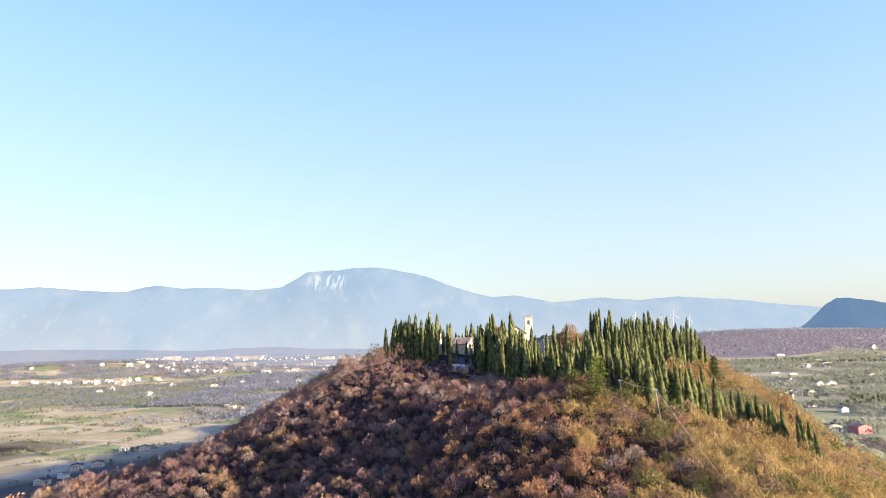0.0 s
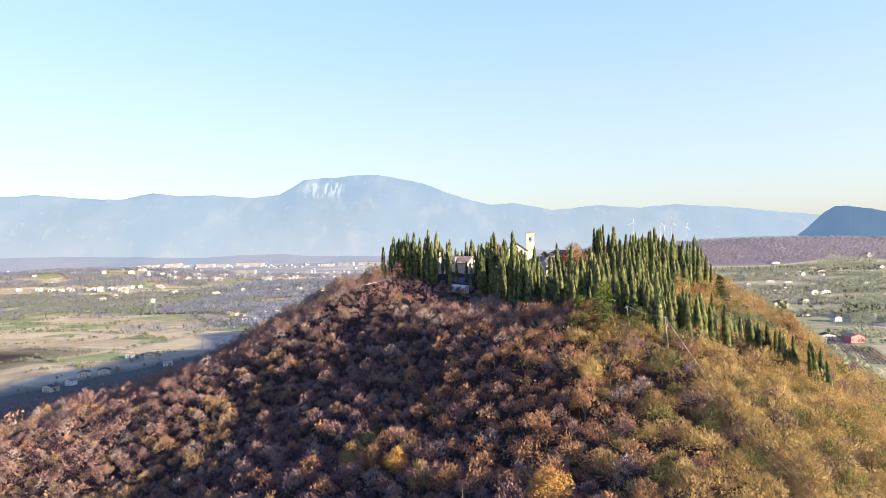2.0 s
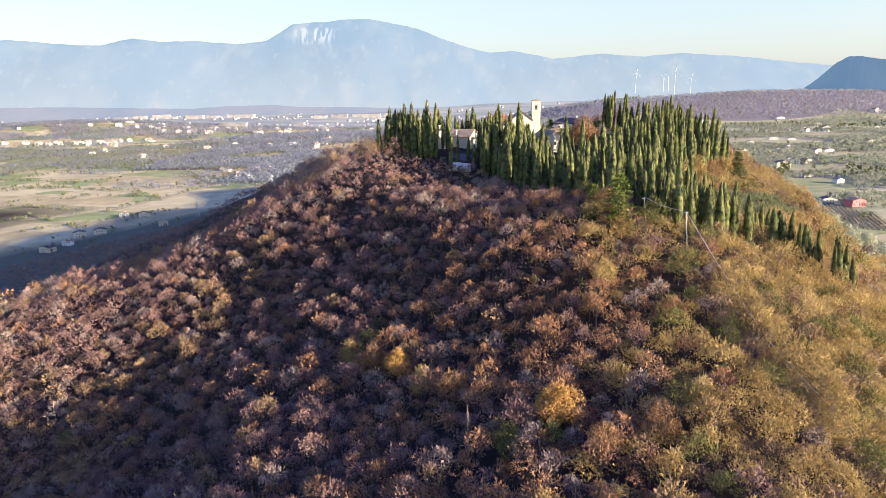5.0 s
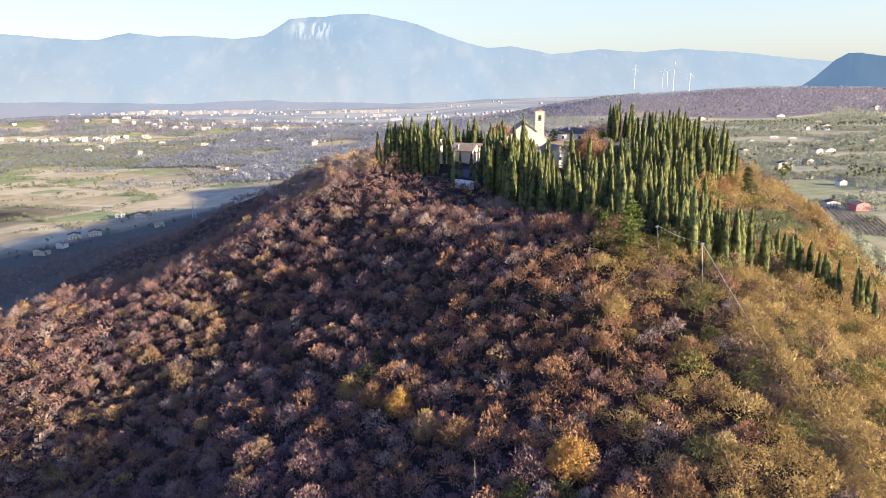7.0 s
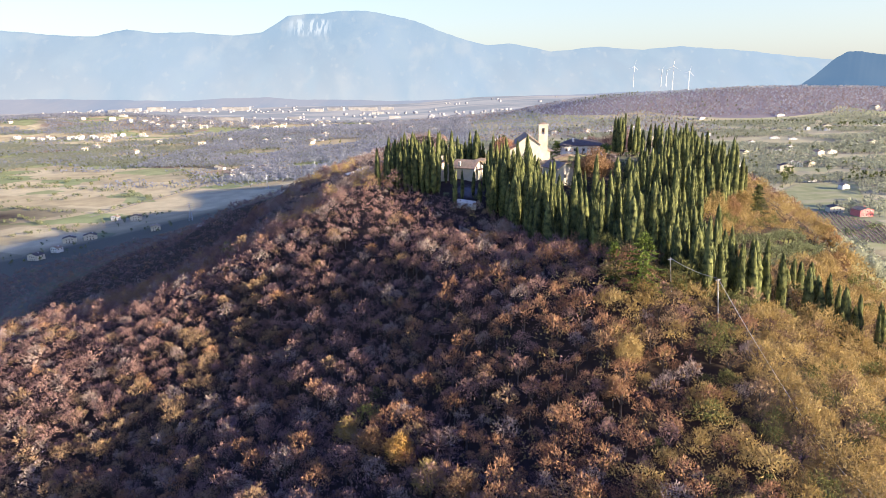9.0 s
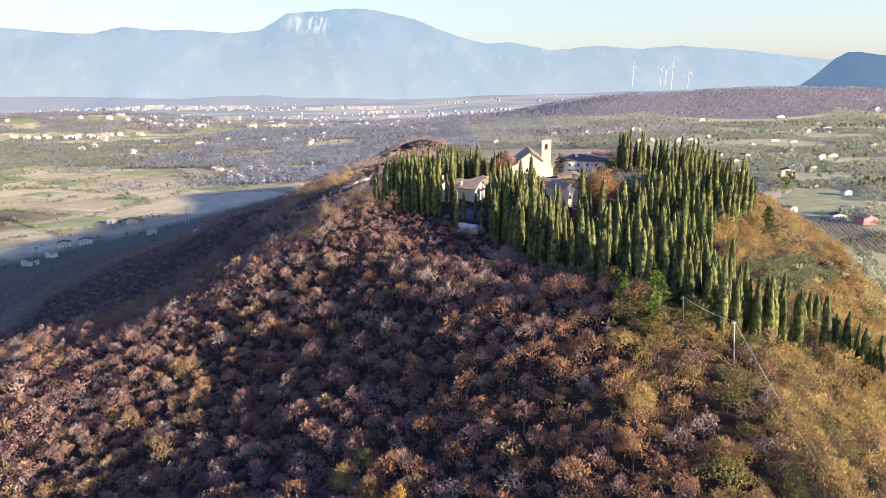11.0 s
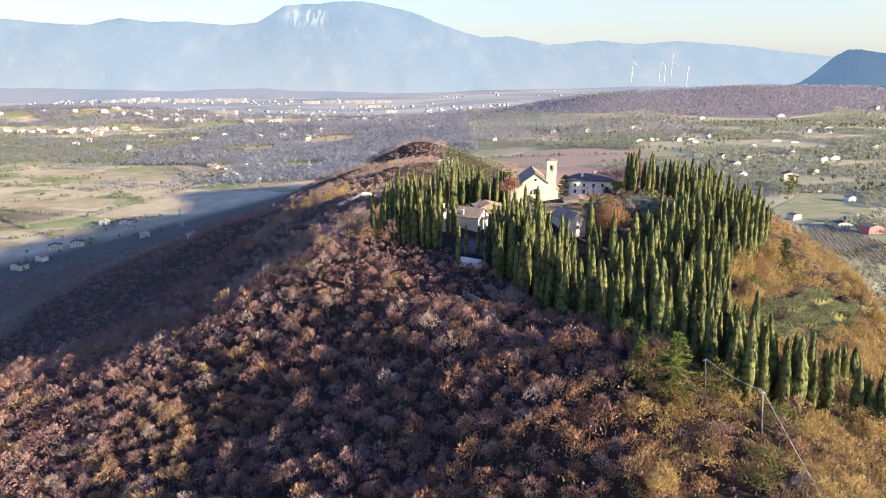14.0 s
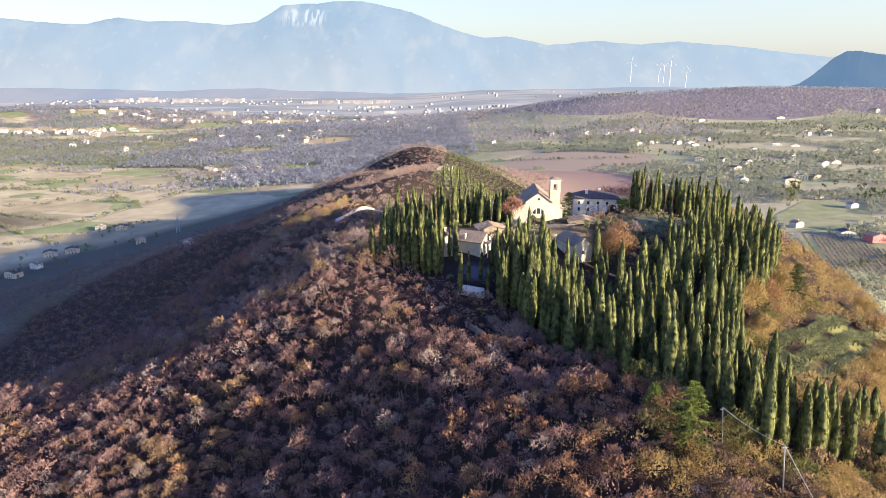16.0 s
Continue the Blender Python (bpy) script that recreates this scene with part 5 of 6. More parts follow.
# olives on the terrace
olive_kinds = [broadleaf(500 + k, 4.0, 1.7, 40, 420, 0.13, 8) for k in range(5)]
for k in range(-3, 6):
    for j in range(20):
        x, y = 60 + 2.4 * j + 3.7 * k + 0.4 * math.sin(7 * j + k), 164 + 2.1 * j - 3.5 * k + 0.4 * math.cos(5 * k + j)
        if inside(np.array([(x, y)]), ORCHARD)[0]:
            v, t, s = olive_kinds[(k * 2 + j) % 5]
            tree = tagged(new("olive_tree"), "silver-green olive tree in a hillside row", "olive tree", "olive trees on the terrace")
            for part_name, q, m in (("crown", 0, OLIVE), ("trunk", 1, BARK)):
                ob = new(part_name, flat_mesh(part_name, v, t[s == q], [m]))
                ob.parent = tree
            tree.matrix_basis = pose(x, y, spot(x, y, 0.5), 0, 0, 40 * k + 70 * j)
            tree.scale = (1.25, 1.25, 1.08)


# ---- poles and cable ----
def rod(name, points, radii, mat, sides=8):
    return flat_mesh(name, *tube(points, radii, sides), [mat])


POLES = ((42.9, 135.5, -5.3, 8.0), (48.45, 127.5, -6.8, 8.5), (54.8, 102.6, -24.4, 5.5))
for x, y, z, tall in POLES:
    pole = tagged(new("utility_pole"), "slim grey utility pole standing among the trees", "pole", "utility poles down the slope")
    shaft = new("shaft", rod("shaft", [(0, 0, 0), (0, 0, tall)], (0.11, 0.075), CONCRETE))
    arm = part("crossarm", box(bmesh.new(), -0.45, 0.45, -0.05, 0.05, tall - 0.35, tall - 0.25), METAL, pole)
    shaft.parent = pole
    for u in (-0.38, 0.38):
        bm = bmesh.new()
        bmesh.ops.create_cone(bm, cap_ends=True, segments=8, radius1=0.06, radius2=0.04, depth=0.2, matrix=Matrix.Translation((u, 0, tall - 0.16)))
        part("insulator", bm, DARK, arm)
    pole.matrix_basis = pose(x, y, z) @ pose(0, 0, 0, 0, -6.0, 0) @ pose(0, 0, -tall)
ends = [p[:3] for p in POLES] + [(64, 62, -37)]
for (ax, ay, az), (bx, by, bz) in zip(ends, ends[1:]):
    line = [(ax + (bx - ax) * s, ay + (by - ay) * s, az + (bz - az) * s - 2.0 * s * (1 - s)) for s in np.linspace(0, 1, 14)]
    tagged(new("power_cable", rod("power_cable", line, [0.035] * 14, METAL, 4)), "thin overhead cable sagging between poles", "cable")
# ---- the valley ----
VILLA = [("f", -3, 1.6, 1.0, 1.4), ("f", 0, 1.6, 1.1, 2.0), ("f", 3, 1.6, 1.0, 1.4), ("f", -3, 4.4, 1.0, 1.3), ("f", 0, 4.4, 1.0, 1.3), ("f", 3, 4.4, 1.0, 1.3), ("r", -2, 4.4, 1.0, 1.3), ("r", 2, 4.4, 1.0, 1.3)]
FLAT = [("f", -6, 1.8, 1.2, 1.4), ("f", -2, 1.8, 1.2, 1.4), ("f", 2, 1.8, 1.2, 1.4), ("f", 6, 1.8, 1.2, 1.4)]
models = [house("house", "white valley house with a tiled roof among olives", 10, 8, 5.8, 1.8, WHITE, TILE, VILLA),
          house("house", "cream two-storey valley house with a tiled roof", 11, 9, 6.2, 1.7, PLASTER, TILE, VILLA),
          house("house", "low white farm building with a long tiled roof", 16, 9, 3.8, 1.6, WHITE, TILE, FLAT),
          house("house", "cream farmstead with a brown tiled roof", 14, 10, 6.0, 2.0, PLASTER, DARKTILE, VILLA)]
taken = [False] * 4


def settle(x, y, k, turn, size=1.0):
    m = pose(x, y, spot(x, y, 0.3), 0, 0, turn)
    if taken[k]:
        ob = copy_thing(models[k], m)
    else:
        taken[k], ob = True, models[k]
        ob.matrix_basis = m
    ob.scale = (size, size, size)
    return ob


LEFT_NEAR = [(-339, 571), (-325, 580), (-328, 534), (-331, 511), (-275, 602), (-324, 665), (-347, 668), (-212, 555), (-382, 1073), (-345, 1044), (-312, 982), (-327, 964), (-645, 1327)]
LEFT_BAND = [(-1021, 1615), (-1000, 1628), (-966, 1640), (-940, 1652), (-896, 1640), (-836, 1581), (-844, 1677), (-793, 1676), (-825, 1831), (-776, 1826), (-746, 1830), (-720, 1857), (-877, 1877), (-667, 1942), (-540, 1995), (-397, 2143), (-408, 1936), (-302, 1561)]
RIGHT_SIDE = [(94, 1242), (174, 1205), (261, 1267), (325, 1110), (365, 1148), (395, 1163), (397, 1128), (428, 1185), (384, 916), (356, 930), (336, 753), (382, 738), (367, 662), (372, 613), (286, 547), (305, 513), (589, 1524), (476, 1416), (693, 1264), (751, 1300), (780, 1542), (1040, 1603), (454, 895), (488, 862), (-90, 1605), (-33, 1551), (1, 545)]
for x, y in LEFT_NEAR + LEFT_BAND + RIGHT_SIDE:
    k = int(rng.integers(0, 4))
    settle(x, y, k, float(rng.uniform(-30, 30)), 0.75 if y < 700 else (0.7 if y < 1300 else 1.05 if x < 0 else 0.85) + 0.35 * float(rng.random()))
for cx, cy, sx, sy, count in ((-880, 1650, 130, 25, 16), (-640, 1880, 160, 35, 16), (-330, 1030, 40, 30, 4), (-300, 1900, 150, 60, 12), (390, 1150, 45, 30, 10), (720, 1290, 60, 25, 8), (450, 800, 90, 70, 7), (600, 1050, 110, 60, 8), (-1000, 1900, 200, 40, 8), (-420, 1500, 120, 50, 8), (-150, 2000, 120, 60, 8), (300, 1330, 90, 40, 7), (900, 1380, 110, 30, 6), (-640, 1420, 130, 60, 5)):
    for k in range(count):
        settle(cx + sx * float(rng.normal()), cy + sy * float(rng.normal()), int(rng.integers(0, 4)), float(rng.uniform(-35, 35)), (0.65 if cy < 1300 else 1.0 if cx < 0 else 0.8) + 0.35 * float(rng.random()))
rose = house("house", "rose-pink house with a brown roof by the vineyard", 12, 9, 5.4, 1.6, PINK, TILE, VILLA)
rose.matrix_basis = pose(316, 497, spot(316, 497, 0.3), 0, 0, 12)
# works and big sheds far across the plain
halls = [(-640 + 85 * k, 3160 + 60 * (k % 3), 62 + 18 * (k % 2), 30, 13 + 3 * (k % 2)) for k in range(5)] + [(-1700 + 78 * k + 20 * math.sin(5 * k), 3300 + 150 * ((k * 7) % 5) / 4, 58 + 14 * (k % 3), 34, 12 + 3 * (k % 3)) for k in range(9)]
for x, y, w, d, h in halls + [(-302, 2796, 52, 24, 10), (-596, 2513, 50, 22, 10), (-197, 2404, 44, 20, 9), (-667, 1975, 86, 18, 15)]:
    works = tagged(new("factory"), "long pale industrial hall on the plain", "factory")
    part("wall", box(bmesh.new(), -w / 2, w / 2, -d / 2, d / 2, -4, h), HALL, works)
    part("roof", box(bmesh.new(), -w / 2 - 0.5, w / 2 + 0.5, -d / 2 - 0.5, d / 2 + 0.5, h, h + 0.8), HALL, works)
    works.matrix_basis = pose(x, y, spot(x, y), 0, 0, float(rng.uniform(-8, 8)))

# the far towns: too many and too small to count
town = []
r = np.random.default_rng(41)
for cx, cy, spread, count in ((-1500, 3600, 320, 60), (-900, 3300, 260, 26), (-1900, 3300, 260, 46), (-350, 2700, 150, 20), (300, 3400, 300, 14), (-600, 2400, 160, 35), (60, 2300, 130, 25), (-1100, 2350, 260, 50)):
    for k in range(count):
        x, y = cx + r.normal() * spread, cy + r.normal() * spread * 0.6
        w, d, h = 4 + 4 * r.random(), 4 + 3 * r.random(), 3.5 + 3 * r.random()
        z = spot(x, y)
        v = np.array([(x + sx * w, y + sy * d, z + q) for q in (-2, h) for sx, sy in ((-1, -1), (1, -1), (1, 1), (-1, 1))] + [(x - w, y, z + h + 2), (x + w, y, z + h + 2)])
        f = np.array([(0, 1, 5), (0, 5, 4), (1, 2, 6), (1, 6, 5), (2, 3, 7), (2, 7, 6), (3, 0, 4), (3, 4, 7), (4, 5, 9), (4, 9, 8), (7, 8, 9), (7, 9, 6), (4, 8, 7), (5, 6, 9)])
        town.append((v, f))
tagged(new("far_town", flat_mesh("far_town", *joined(town), [HALL])), "pale houses of distant villages scattered over the plain", "village", kind="stuff")

# woods, hedges and orchards
far_tree = [clump(600 + k, 6.6, 2.6, 8, 1.25) for k in range(8)]
dark_tree = [clump(605 + k, 6.6, 2.2, 26, 0.8) for k in range(5)]
bush = [clump(610 + k, 3.6, 2.0, 16, 0.62) for k in range(6)]
olive_crown = [clump(650 + k, 3.6, 1.9, 60, 0.36) for k in range(6)]


def valley_wood(name, mat, label, boxes, gap, size, kinds, seed, cover=0.5, patch=70):
    ps = [jitter(*b, gap, seed + k) for k, b in enumerate(boxes)]
    p = np.concatenate(ps)
    p = p[(mottle(p, patch, seed) < cover) & (np.hypot(p[:, 0] - 135, p[:, 1] - 775) > 98) & (np.hypot(p[:, 0] - 200, p[:, 1] - 965) > 95) & (np.hypot(p[:, 0] - 60, p[:, 1] - 900) > 60) & ~inside(p, VINEYARD) & ~inside(p, MEADOW)]
    r = np.random.default_rng(seed)
    scatter(name, kinds, on_ground(p), size * (0.7 + 0.6 * r.random(len(p))), [mat, BARK], label, "trees", seed)


valley_wood("valley_wood", MAUVE, "bare grey-mauve woods on the valley floor, paled for haze", [(-1600, -640, 1700, 2160), (-640, 60, 1640, 2160)], 9.0, 1.3, far_tree, 701, 0.66)
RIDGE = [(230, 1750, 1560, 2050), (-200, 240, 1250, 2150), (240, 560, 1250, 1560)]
valley_wood("ridge_wood", MAUVE, "grey-mauve winter woods on the low ridge, paled for haze", RIDGE, 12, 1.1, far_tree, 711, 0.93, 120)
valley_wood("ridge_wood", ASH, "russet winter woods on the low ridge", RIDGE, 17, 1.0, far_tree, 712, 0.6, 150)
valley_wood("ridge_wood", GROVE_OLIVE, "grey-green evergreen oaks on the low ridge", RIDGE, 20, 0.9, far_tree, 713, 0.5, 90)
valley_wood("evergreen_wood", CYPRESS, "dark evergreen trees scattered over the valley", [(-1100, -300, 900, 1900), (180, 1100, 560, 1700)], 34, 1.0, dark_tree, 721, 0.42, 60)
valley_wood("valley_wood", MAUVE, "dense grey-blue winter woods beyond the fields, paled for haze", [(-540, 60, 1090, 1660), (-330, -40, 900, 1090)], 6.6, 1.15, far_tree, 702, 0.78)
valley_wood("thicket", MAUVE, "bare grey thickets along ditches and gardens, paled for haze", [(-1150, -540, 1040, 1660), (-470, -120, 870, 1050)], 12, 1.05, far_tree, 741, 0.60, 48)
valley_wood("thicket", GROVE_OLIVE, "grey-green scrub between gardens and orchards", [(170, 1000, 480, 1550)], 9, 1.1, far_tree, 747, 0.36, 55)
valley_wood("dark_trees", CYPRESS, "dark evergreen clumps among farms and gardens", [(180, 1000, 480, 1500), (-1150, -100, 1060, 1700)], 24, 0.95, dark_tree, 745, 0.4, 36)


def olive_rows(cx, cy, w, d, turn, seed):
    """An orchard planted in straight rows."""
    r = np.random.default_rng(seed)
    gx, gy = np.meshgrid(np.arange(-w / 2, w / 2, 5.2), np.arange(-d / 2, d / 2, 9.5))
    p = np.stack([gx.ravel(), gy.ravel()], 1) + r.normal(size=(gx.size, 2)) * 0.6
    c, q = math.cos(radians(turn)), math.sin(radians(turn))
    p = np.column_stack([cx + p[:, 0] * c - p[:, 1] * q, cy + p[:, 0] * q + p[:, 1] * c])
    p = p[(r.random(len(p)) > 0.12) & (np.hypot(p[:, 0] - 135, p[:, 1] - 775) > 98) & (np.hypot(p[:, 0] - 200, p[:, 1] - 965) > 95) & (np.hypot(p[:, 0] - 60, p[:, 1] - 900) > 60) & ~inside(p, VINEYARD) & ~inside(p, MEADOW)]
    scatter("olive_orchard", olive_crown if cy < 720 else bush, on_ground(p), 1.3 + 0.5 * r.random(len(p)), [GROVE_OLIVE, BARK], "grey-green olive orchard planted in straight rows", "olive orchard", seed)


ORCHARDS = [(-830, 1110, 200, 110, -4), (-1000, 1290, 210, 130, 6), (-1080, 1480, 180, 120, -5), (-700, 1530, 170, 80, 4), (-420, 1130, 150, 80, -9), (-560, 1180, 230, 120, -6), (-760, 1260, 180, 150, 8), (-640, 1390, 260, 110, -3), (-900, 1450, 220, 120, 5), (-470, 1290, 150, 90, 12), (-560, 1560, 160, 90, 0),
            (215, 620, 90, 150, 20), (300, 700, 120, 110, -8), (410, 640, 130, 100, 15), (260, 850, 140, 130, 5), (400, 800, 150, 90, -12), (520, 760, 120, 120, 25), (560, 930, 160, 110, -5),
            (430, 980, 140, 90, 8), (240, 1080, 150, 100, -10), (330, 1220, 190, 80, 4), (560, 1180, 150, 90, -6), (700, 1080, 170, 120, 12), (820, 1250, 180, 90, -8), (190, 480, 60, 120, -25),
            (90, 840, 100, 90, 10), (110, 1160, 140, 90, 0), (620, 1430, 200, 80, 6), (880, 1450, 200, 90, 0), (330, 540, 70, 60, 10), (480, 560, 110, 70, -20), (150, 225, 34, 70, -35), (178, 275, 40, 70, -38), (212, 330, 50, 70, -35), (235, 385, 30, 60, -25)]
for k, row in enumerate(ORCHARDS):
    olive_rows(*row, 900 + k)
hedges = []
r = np.random.default_rng(77)
for ax, ay, bx, by in ((-465, 691, -350, 600), (-447, 1073, -343, 919), (-700, 925, -430, 860), (-649, 1188, -420, 1090), (-560, 760, -380, 700), (-520, 830, -360, 800), (-430, 1000, -330, 960), (-385, 690, -342, 876), (-800, 1000, -560, 960),
                       (-640, 820, -520, 1000), (-560, 900, -400, 830), (-640, 740, -470, 800), (-760, 840, -560, 900), (-500, 640, -400, 690), (-420, 590, -300, 700), (-760, 880, -650, 1080), (240, 420, 330, 470), (210, 900, 420, 860), (60, 1000, 300, 960), (560, 900, 800, 1000), (330, 700, 480, 640)):
    n = int(math.hypot(bx - ax, by - ay) / 4.2)
    s = r.random(n)[:, None]
    hedges.append(np.array((ax, ay)) * (1 - s) + np.array((bx, by)) * s + r.normal(size=(n, 2)) * 1.8)
hedges = np.concatenate(hedges)
scatter("hedgerow", bush, on_ground(hedges), 0.5 + 0.9 * r.random(len(hedges)), [OLIVE, BARK], "straggling dull green hedgerows between the fields", "hedge", 780)

# gardens round the farms at the foot of the hill
gardens = np.concatenate([np.array(h) + r.normal(size=(9, 2)) * (13, 11) for h in LEFT_NEAR])
gardens = gardens[np.min(np.hypot(gardens[:, None, 0] - np.array(LEFT_NEAR)[None, :, 0], gardens[:, None, 1] - np.array(LEFT_NEAR)[None, :, 1]), 1) > 9]
scatter("garden_trees", dark_tree, on_ground(gardens), 0.35 + 0.45 * r.random(len(gardens)), [OLIVE, BARK], "evergreen trees and bushes in farm gardens", "trees", 783)

# terraces behind the church: olives and small cypresses
back = jitter(-10, 115, 285, 745, 5.4, 81)
back = back[inside(back, BACK)]
for kinds, who, seed in ((olive_crown, back[:, 1] < 400, 781), (bush, back[:, 1] >= 400, 782)):
    scatter("olive_terrace", kinds, on_ground(back[who]), 0.7 + 0.4 * r.random(int(who.sum())), [OLIVE, BARK], "olive trees on grass terraces behind the church", "olive trees", seed)

# vineyard rows and a meadow under the golden slope
rows = []
for k in range(17):
    a, b = np.array((282 + 2.6 * k, 518 - 1.05 * k)), np.array((243 + 2.6 * k, 421 - 1.05 * k))
    a = a + (b - a) * max(0.0, (k - 7) * 0.045)
    f = np.linspace(0, 1, 72)[:, None]
    rows.append(a * (1 - f) + b * f + r.normal(size=(72, 2)) * 0.12)
vines = np.concatenate(rows)
vine = [clump(620 + k, 1.5, 0.6, 9, 0.36) for k in range(3)]
scatter("vineyard", vine, on_ground(vines), 0.85 + 0.3 * r.random(len(vines)), [ASH, BARK], "brown winter vines in straight rows", "vineyard", 790)
line = np.linspace(0, 1, 46)[:, None]
line = np.array((276, 520)) * (1 - line) + np.array((238, 424)) * line
scatter("hedgerow", bush, on_ground(line), 0.45 + 0.25 * r.random(len(line)), [OLIVE, BARK], "low dark hedge along the edge of the vineyard", "hedge", 791)


def meadow(label, poly, mat):
    """A field draped over the land."""
    xs, ys = [p[0] for p in poly], [p[1] for p in poly]
    gx, gy = np.meshgrid(np.arange(min(xs), max(xs), 3.0), np.arange(min(ys), max(ys), 3.0))
    grid = np.stack([gx.ravel(), gy.ravel()], 1)
    n, w = gx.shape
    a = (np.arange(n - 1)[:, None] * w + np.arange(w - 1)[None]).ravel()
    a = a[inside(grid[a] + 1.5, poly)]
    tris = np.concatenate([np.stack([a, a + 1, a + w], 1), np.stack([a + 1, a + w + 1, a + w], 1)])
    tagged(new("ground", flat_mesh("meadow", on_ground(grid, -0.3), tris, [mat], smooth=True)), label, "field", kind="structure")


MEADOW_GREEN = material("meadow_grass", (0.20, 0.215, 0.085), (0.31, 0.30, 0.14), 0.08, bump=0.2, third=(0.36, 0.31, 0.19))
meadow("green grass between the rows of the vineyard", VINEYARD, MEADOW_GREEN)
meadow("bright green meadow beside a farm lane", MEADOW, MEADOW_GREEN)

# far cypress rows
small = clump(630, 11, 1.2, 16, 1.2, 0)
rows = []
for ax, ay, bx, by, n in ((644, 1390, 782, 1403, 26), (794, 1325, 864, 1299, 16), (520, 1480, 640, 1400, 14), (330, 640, 360, 690, 14), (395, 640, 440, 650, 12), (330, 1720, 520, 1790, 30), (12, 305, 60, 300, 22), (20, 330, 75, 345, 18), (30, 370, 80, 400, 14), (5, 310, 12, 350, 10), (0, 350, 10, 420, 14), (40, 420, 85, 430, 16), (20, 450, 60, 460, 14), (-2, 300, 6, 345, 14), (60, 300, 90, 345, 16), (10, 380, 50, 385, 14), (8, 296, 40, 318, 16), (0, 430, 30, 445, 14), (5, 500, 45, 510, 14), (10, 560, 60, 570, 14), (4, 470, 8, 540, 12)):
    s = np.linspace(0, 1, n)[:, None]
    rows.append(np.array((ax, ay)) * (1 - s) + np.array((bx, by)) * s + r.normal(size=(n, 2)) * 2)
rows = np.concatenate(rows)
close_rows = rows[:, 1] < 600
slim = [cypress_mesh(640 + k, 13, 1.0, 60) for k in range(4)]
scatter("cypress_row", [(v, t, np.zeros(len(t), int)) for v, t in slim], on_ground(rows[close_rows], 0.1), 0.45 + 0.35 * r.random(int(close_rows.sum())), [CYPRESS, BARK], "rows of small dark cypresses on the terraces behind the church", "cypresses", 796)
rows = rows[~close_rows]
scatter("far_cypress_row", [small], on_ground(rows), 0.9 + 0.4 * r.random(len(rows)), [CYPRESS, BARK], "rows of small cypresses along lanes in the valley", "cypresses", 795)


def lane(label, points, wide):
    line = []
    for (ax, ay), (bx, by) in zip(points, points[1:]):
        n = max(2, int(math.hypot(bx - ax, by - ay) / 6))
        line += [(ax + (bx - ax) * k / n, ay + (by - ay) * k / n) for k in range(n)]
    verts, tris = [], []
    for k, (x, y) in enumerate(line):
        a, b = line[max(k - 1, 0)], line[min(k + 1, len(line) - 1)]
        dx, dy = b[0] - a[0], b[1] - a[1]
        s = wide / 2 / max(math.hypot(dx, dy), 1e-6)
        for u in (-1, 1):
            px, py = x - dy * s * u, y + dx * s * u
            verts.append((px, py, spot(px, py) + 0.25))
    for k in range(len(line) - 1):
        a = 2 * k
        tris += [(a, a + 1, a + 3), (a, a + 3, a + 2)]
    tagged(new("road", flat_mesh("road", verts, tris, [GRAVEL])), label, "road", kind="structure")


lane("pale gravel lane between fields", [(-385, 687), (-342, 876), (-347, 940), (-330, 1000)], 3)
lane("pale gravel lane past the vineyard", [(225, 400), (262, 480), (300, 530), (345, 560), (420, 560)], 4)


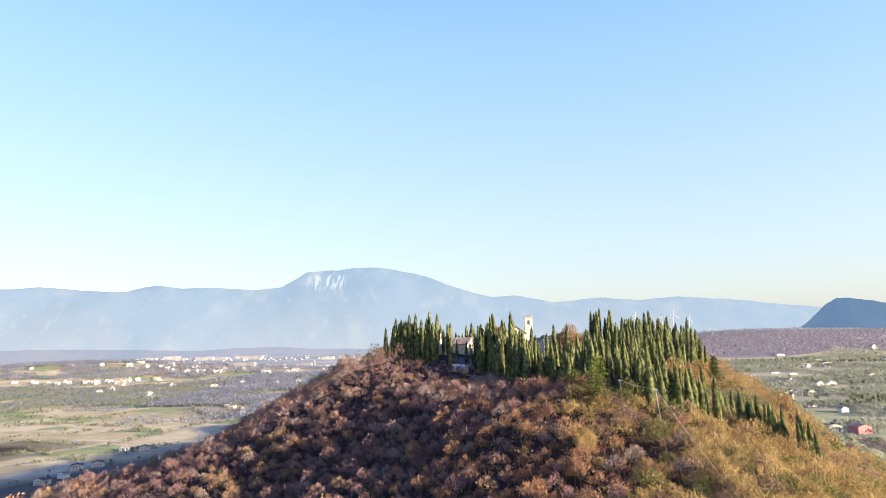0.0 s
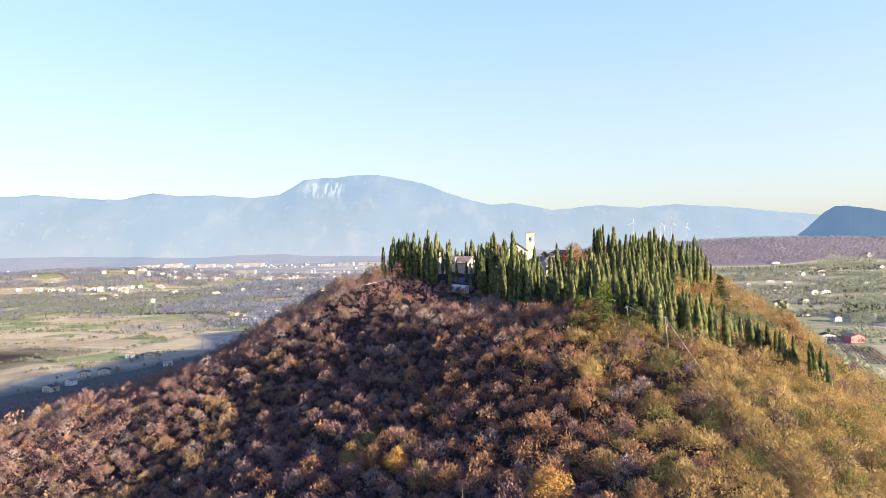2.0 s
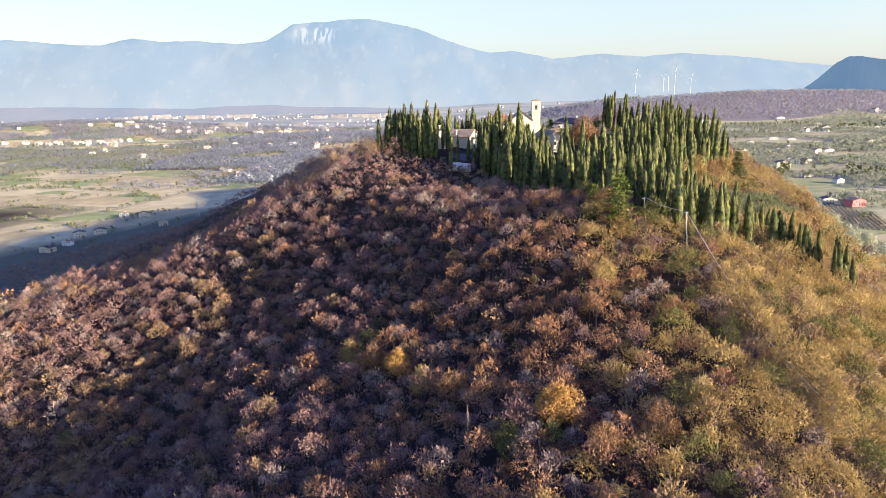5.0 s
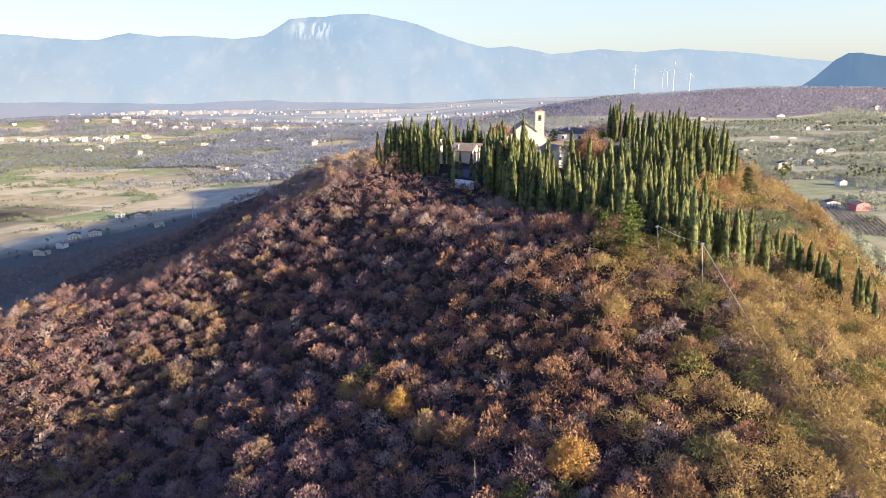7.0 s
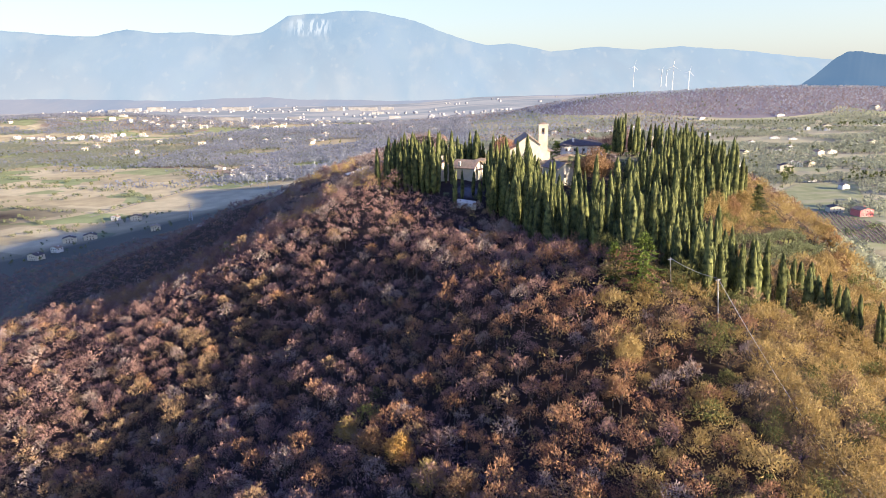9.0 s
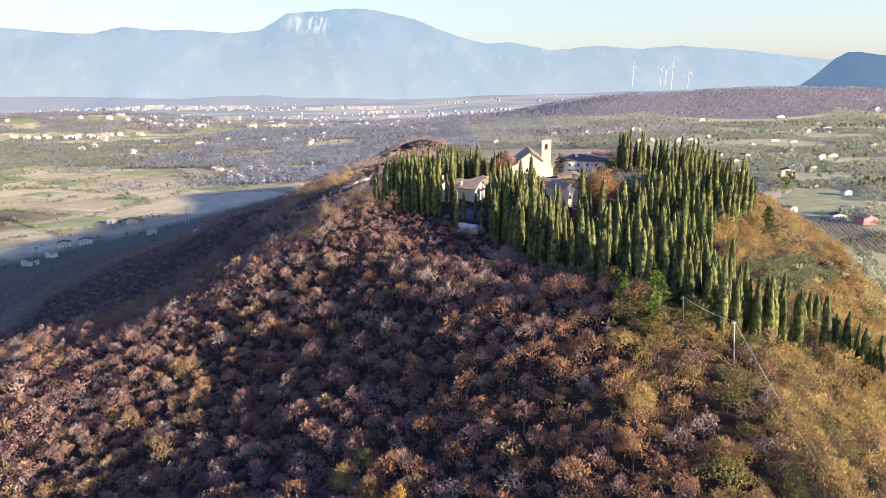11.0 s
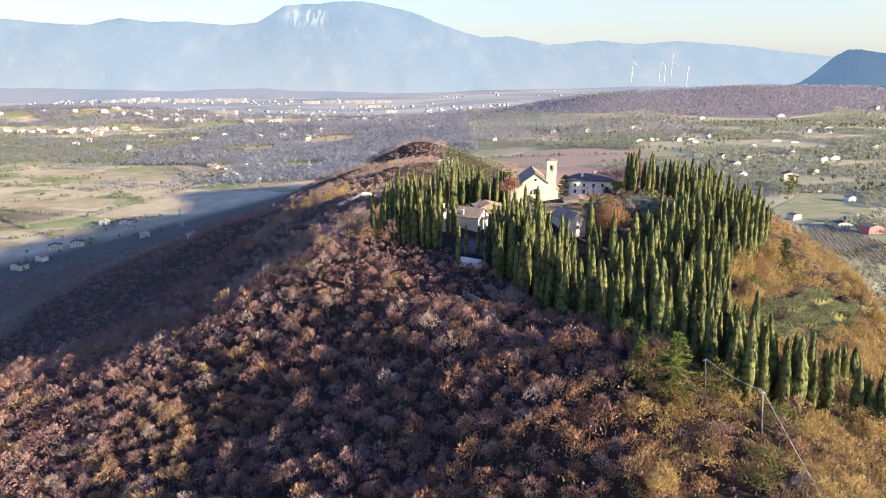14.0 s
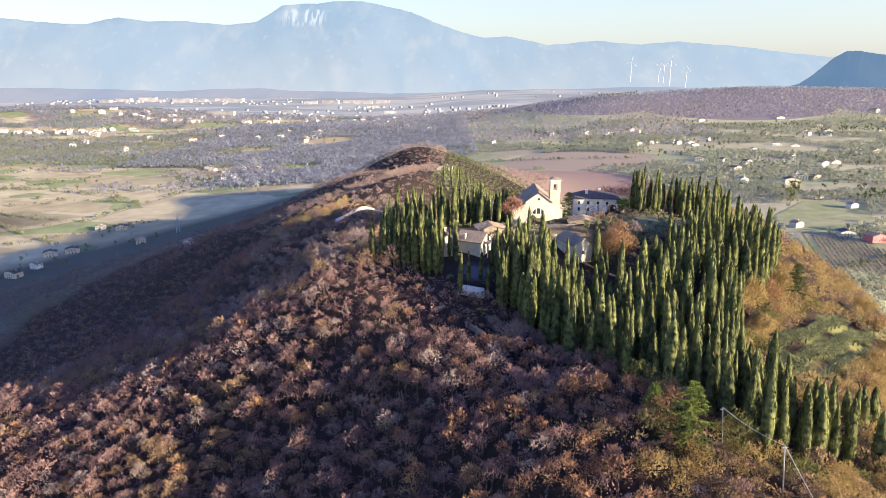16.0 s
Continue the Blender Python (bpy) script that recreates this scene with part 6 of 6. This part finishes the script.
def pylon(x, y, tall):
    """A lattice power pylon with three pairs of arms."""
    thing = tagged(new("pylon"), "grey lattice power pylon in the valley", "pylon", "power pylons in the valley")
    pieces = []
    for sx, sy in ((-1, -1), (1, -1), (1, 1), (-1, 1)):
        pieces.append(tube([(sx * tall * 0.09, sy * tall * 0.09, -1), (sx * 0.5, sy * 0.5, tall * 0.7), (0, 0, tall)], (0.16, 0.13, 0.1), 4))
        for k in range(7):
            z0, z1 = tall * 0.1 * k, tall * 0.1 * (k + 1)
            w0, w1 = tall * 0.09 * (1 - k / 7.8) + 0.4, tall * 0.09 * (1 - (k + 1) / 7.8) + 0.4
            pieces.append(tube([(sx * w0, sy * w0, z0), (-sy * w1, sx * w1, z1)], (0.08, 0.08), 3))
    body = new("lattice", flat_mesh("lattice", *joined(pieces), [METAL]))
    body.parent = thing
    for z in (0.72, 0.82, 0.92):
        ob = new("crossarm", flat_mesh("crossarm", *tube([(-tall * 0.14, 0, tall * z), (0, 0, tall * z + 0.7), (tall * 0.14, 0, tall * z)], (0.08, 0.16, 0.08), 4), [METAL]))
        ob.parent = thing
    thing.matrix_basis = pose(x, y, spot(x, y), 0, 0, 25)


for x, y in ((-235, 838), (-257, 641), (-206, 999)):
    pylon(x, y, 13 if y < 500 else 19)


def turbine(bearing, reach, z, tall, turn):
    a = radians(bearing)
    thing = tagged(new("wind_turbine"), "slim white wind turbine on a far hill", "turbine", "wind turbines on the far hills")
    mast = new("mast", rod("mast", [(0, 0, -40), (0, 0, tall)], (1.9, 1.2), WHITE, 10))
    mast.parent = thing
    hub = part("nacelle", box(bmesh.new(), -2.2, 2.2, -5, 3, tall - 2, tall + 2.4), WHITE, thing)
    for k in range(3):
        b = radians(turn + 120 * k)
        blade = new("blade", rod("blade", [(0, -5.5, tall), (math.sin(b) * tall * 0.2, -5.5, tall + math.cos(b) * tall * 0.2), (math.sin(b) * tall * 0.5, -5.5, tall + math.cos(b) * tall * 0.5)], (0.7, 1.0, 0.25), WHITE, 5))
        blade.parent = hub
    thing.matrix_basis = pose(reach * math.sin(a), reach * math.cos(a), z, 0, 0, -bearing)


for bearing, z, tall, turn in ((15.75, 40, 75, 10), (17.95, 40, 55, 40), (18.35, 40, 50, 70), (18.85, 20, 95, 5), (20.1, 10, 72, 15)):
    turbine(bearing, 4080, z, tall, turn)
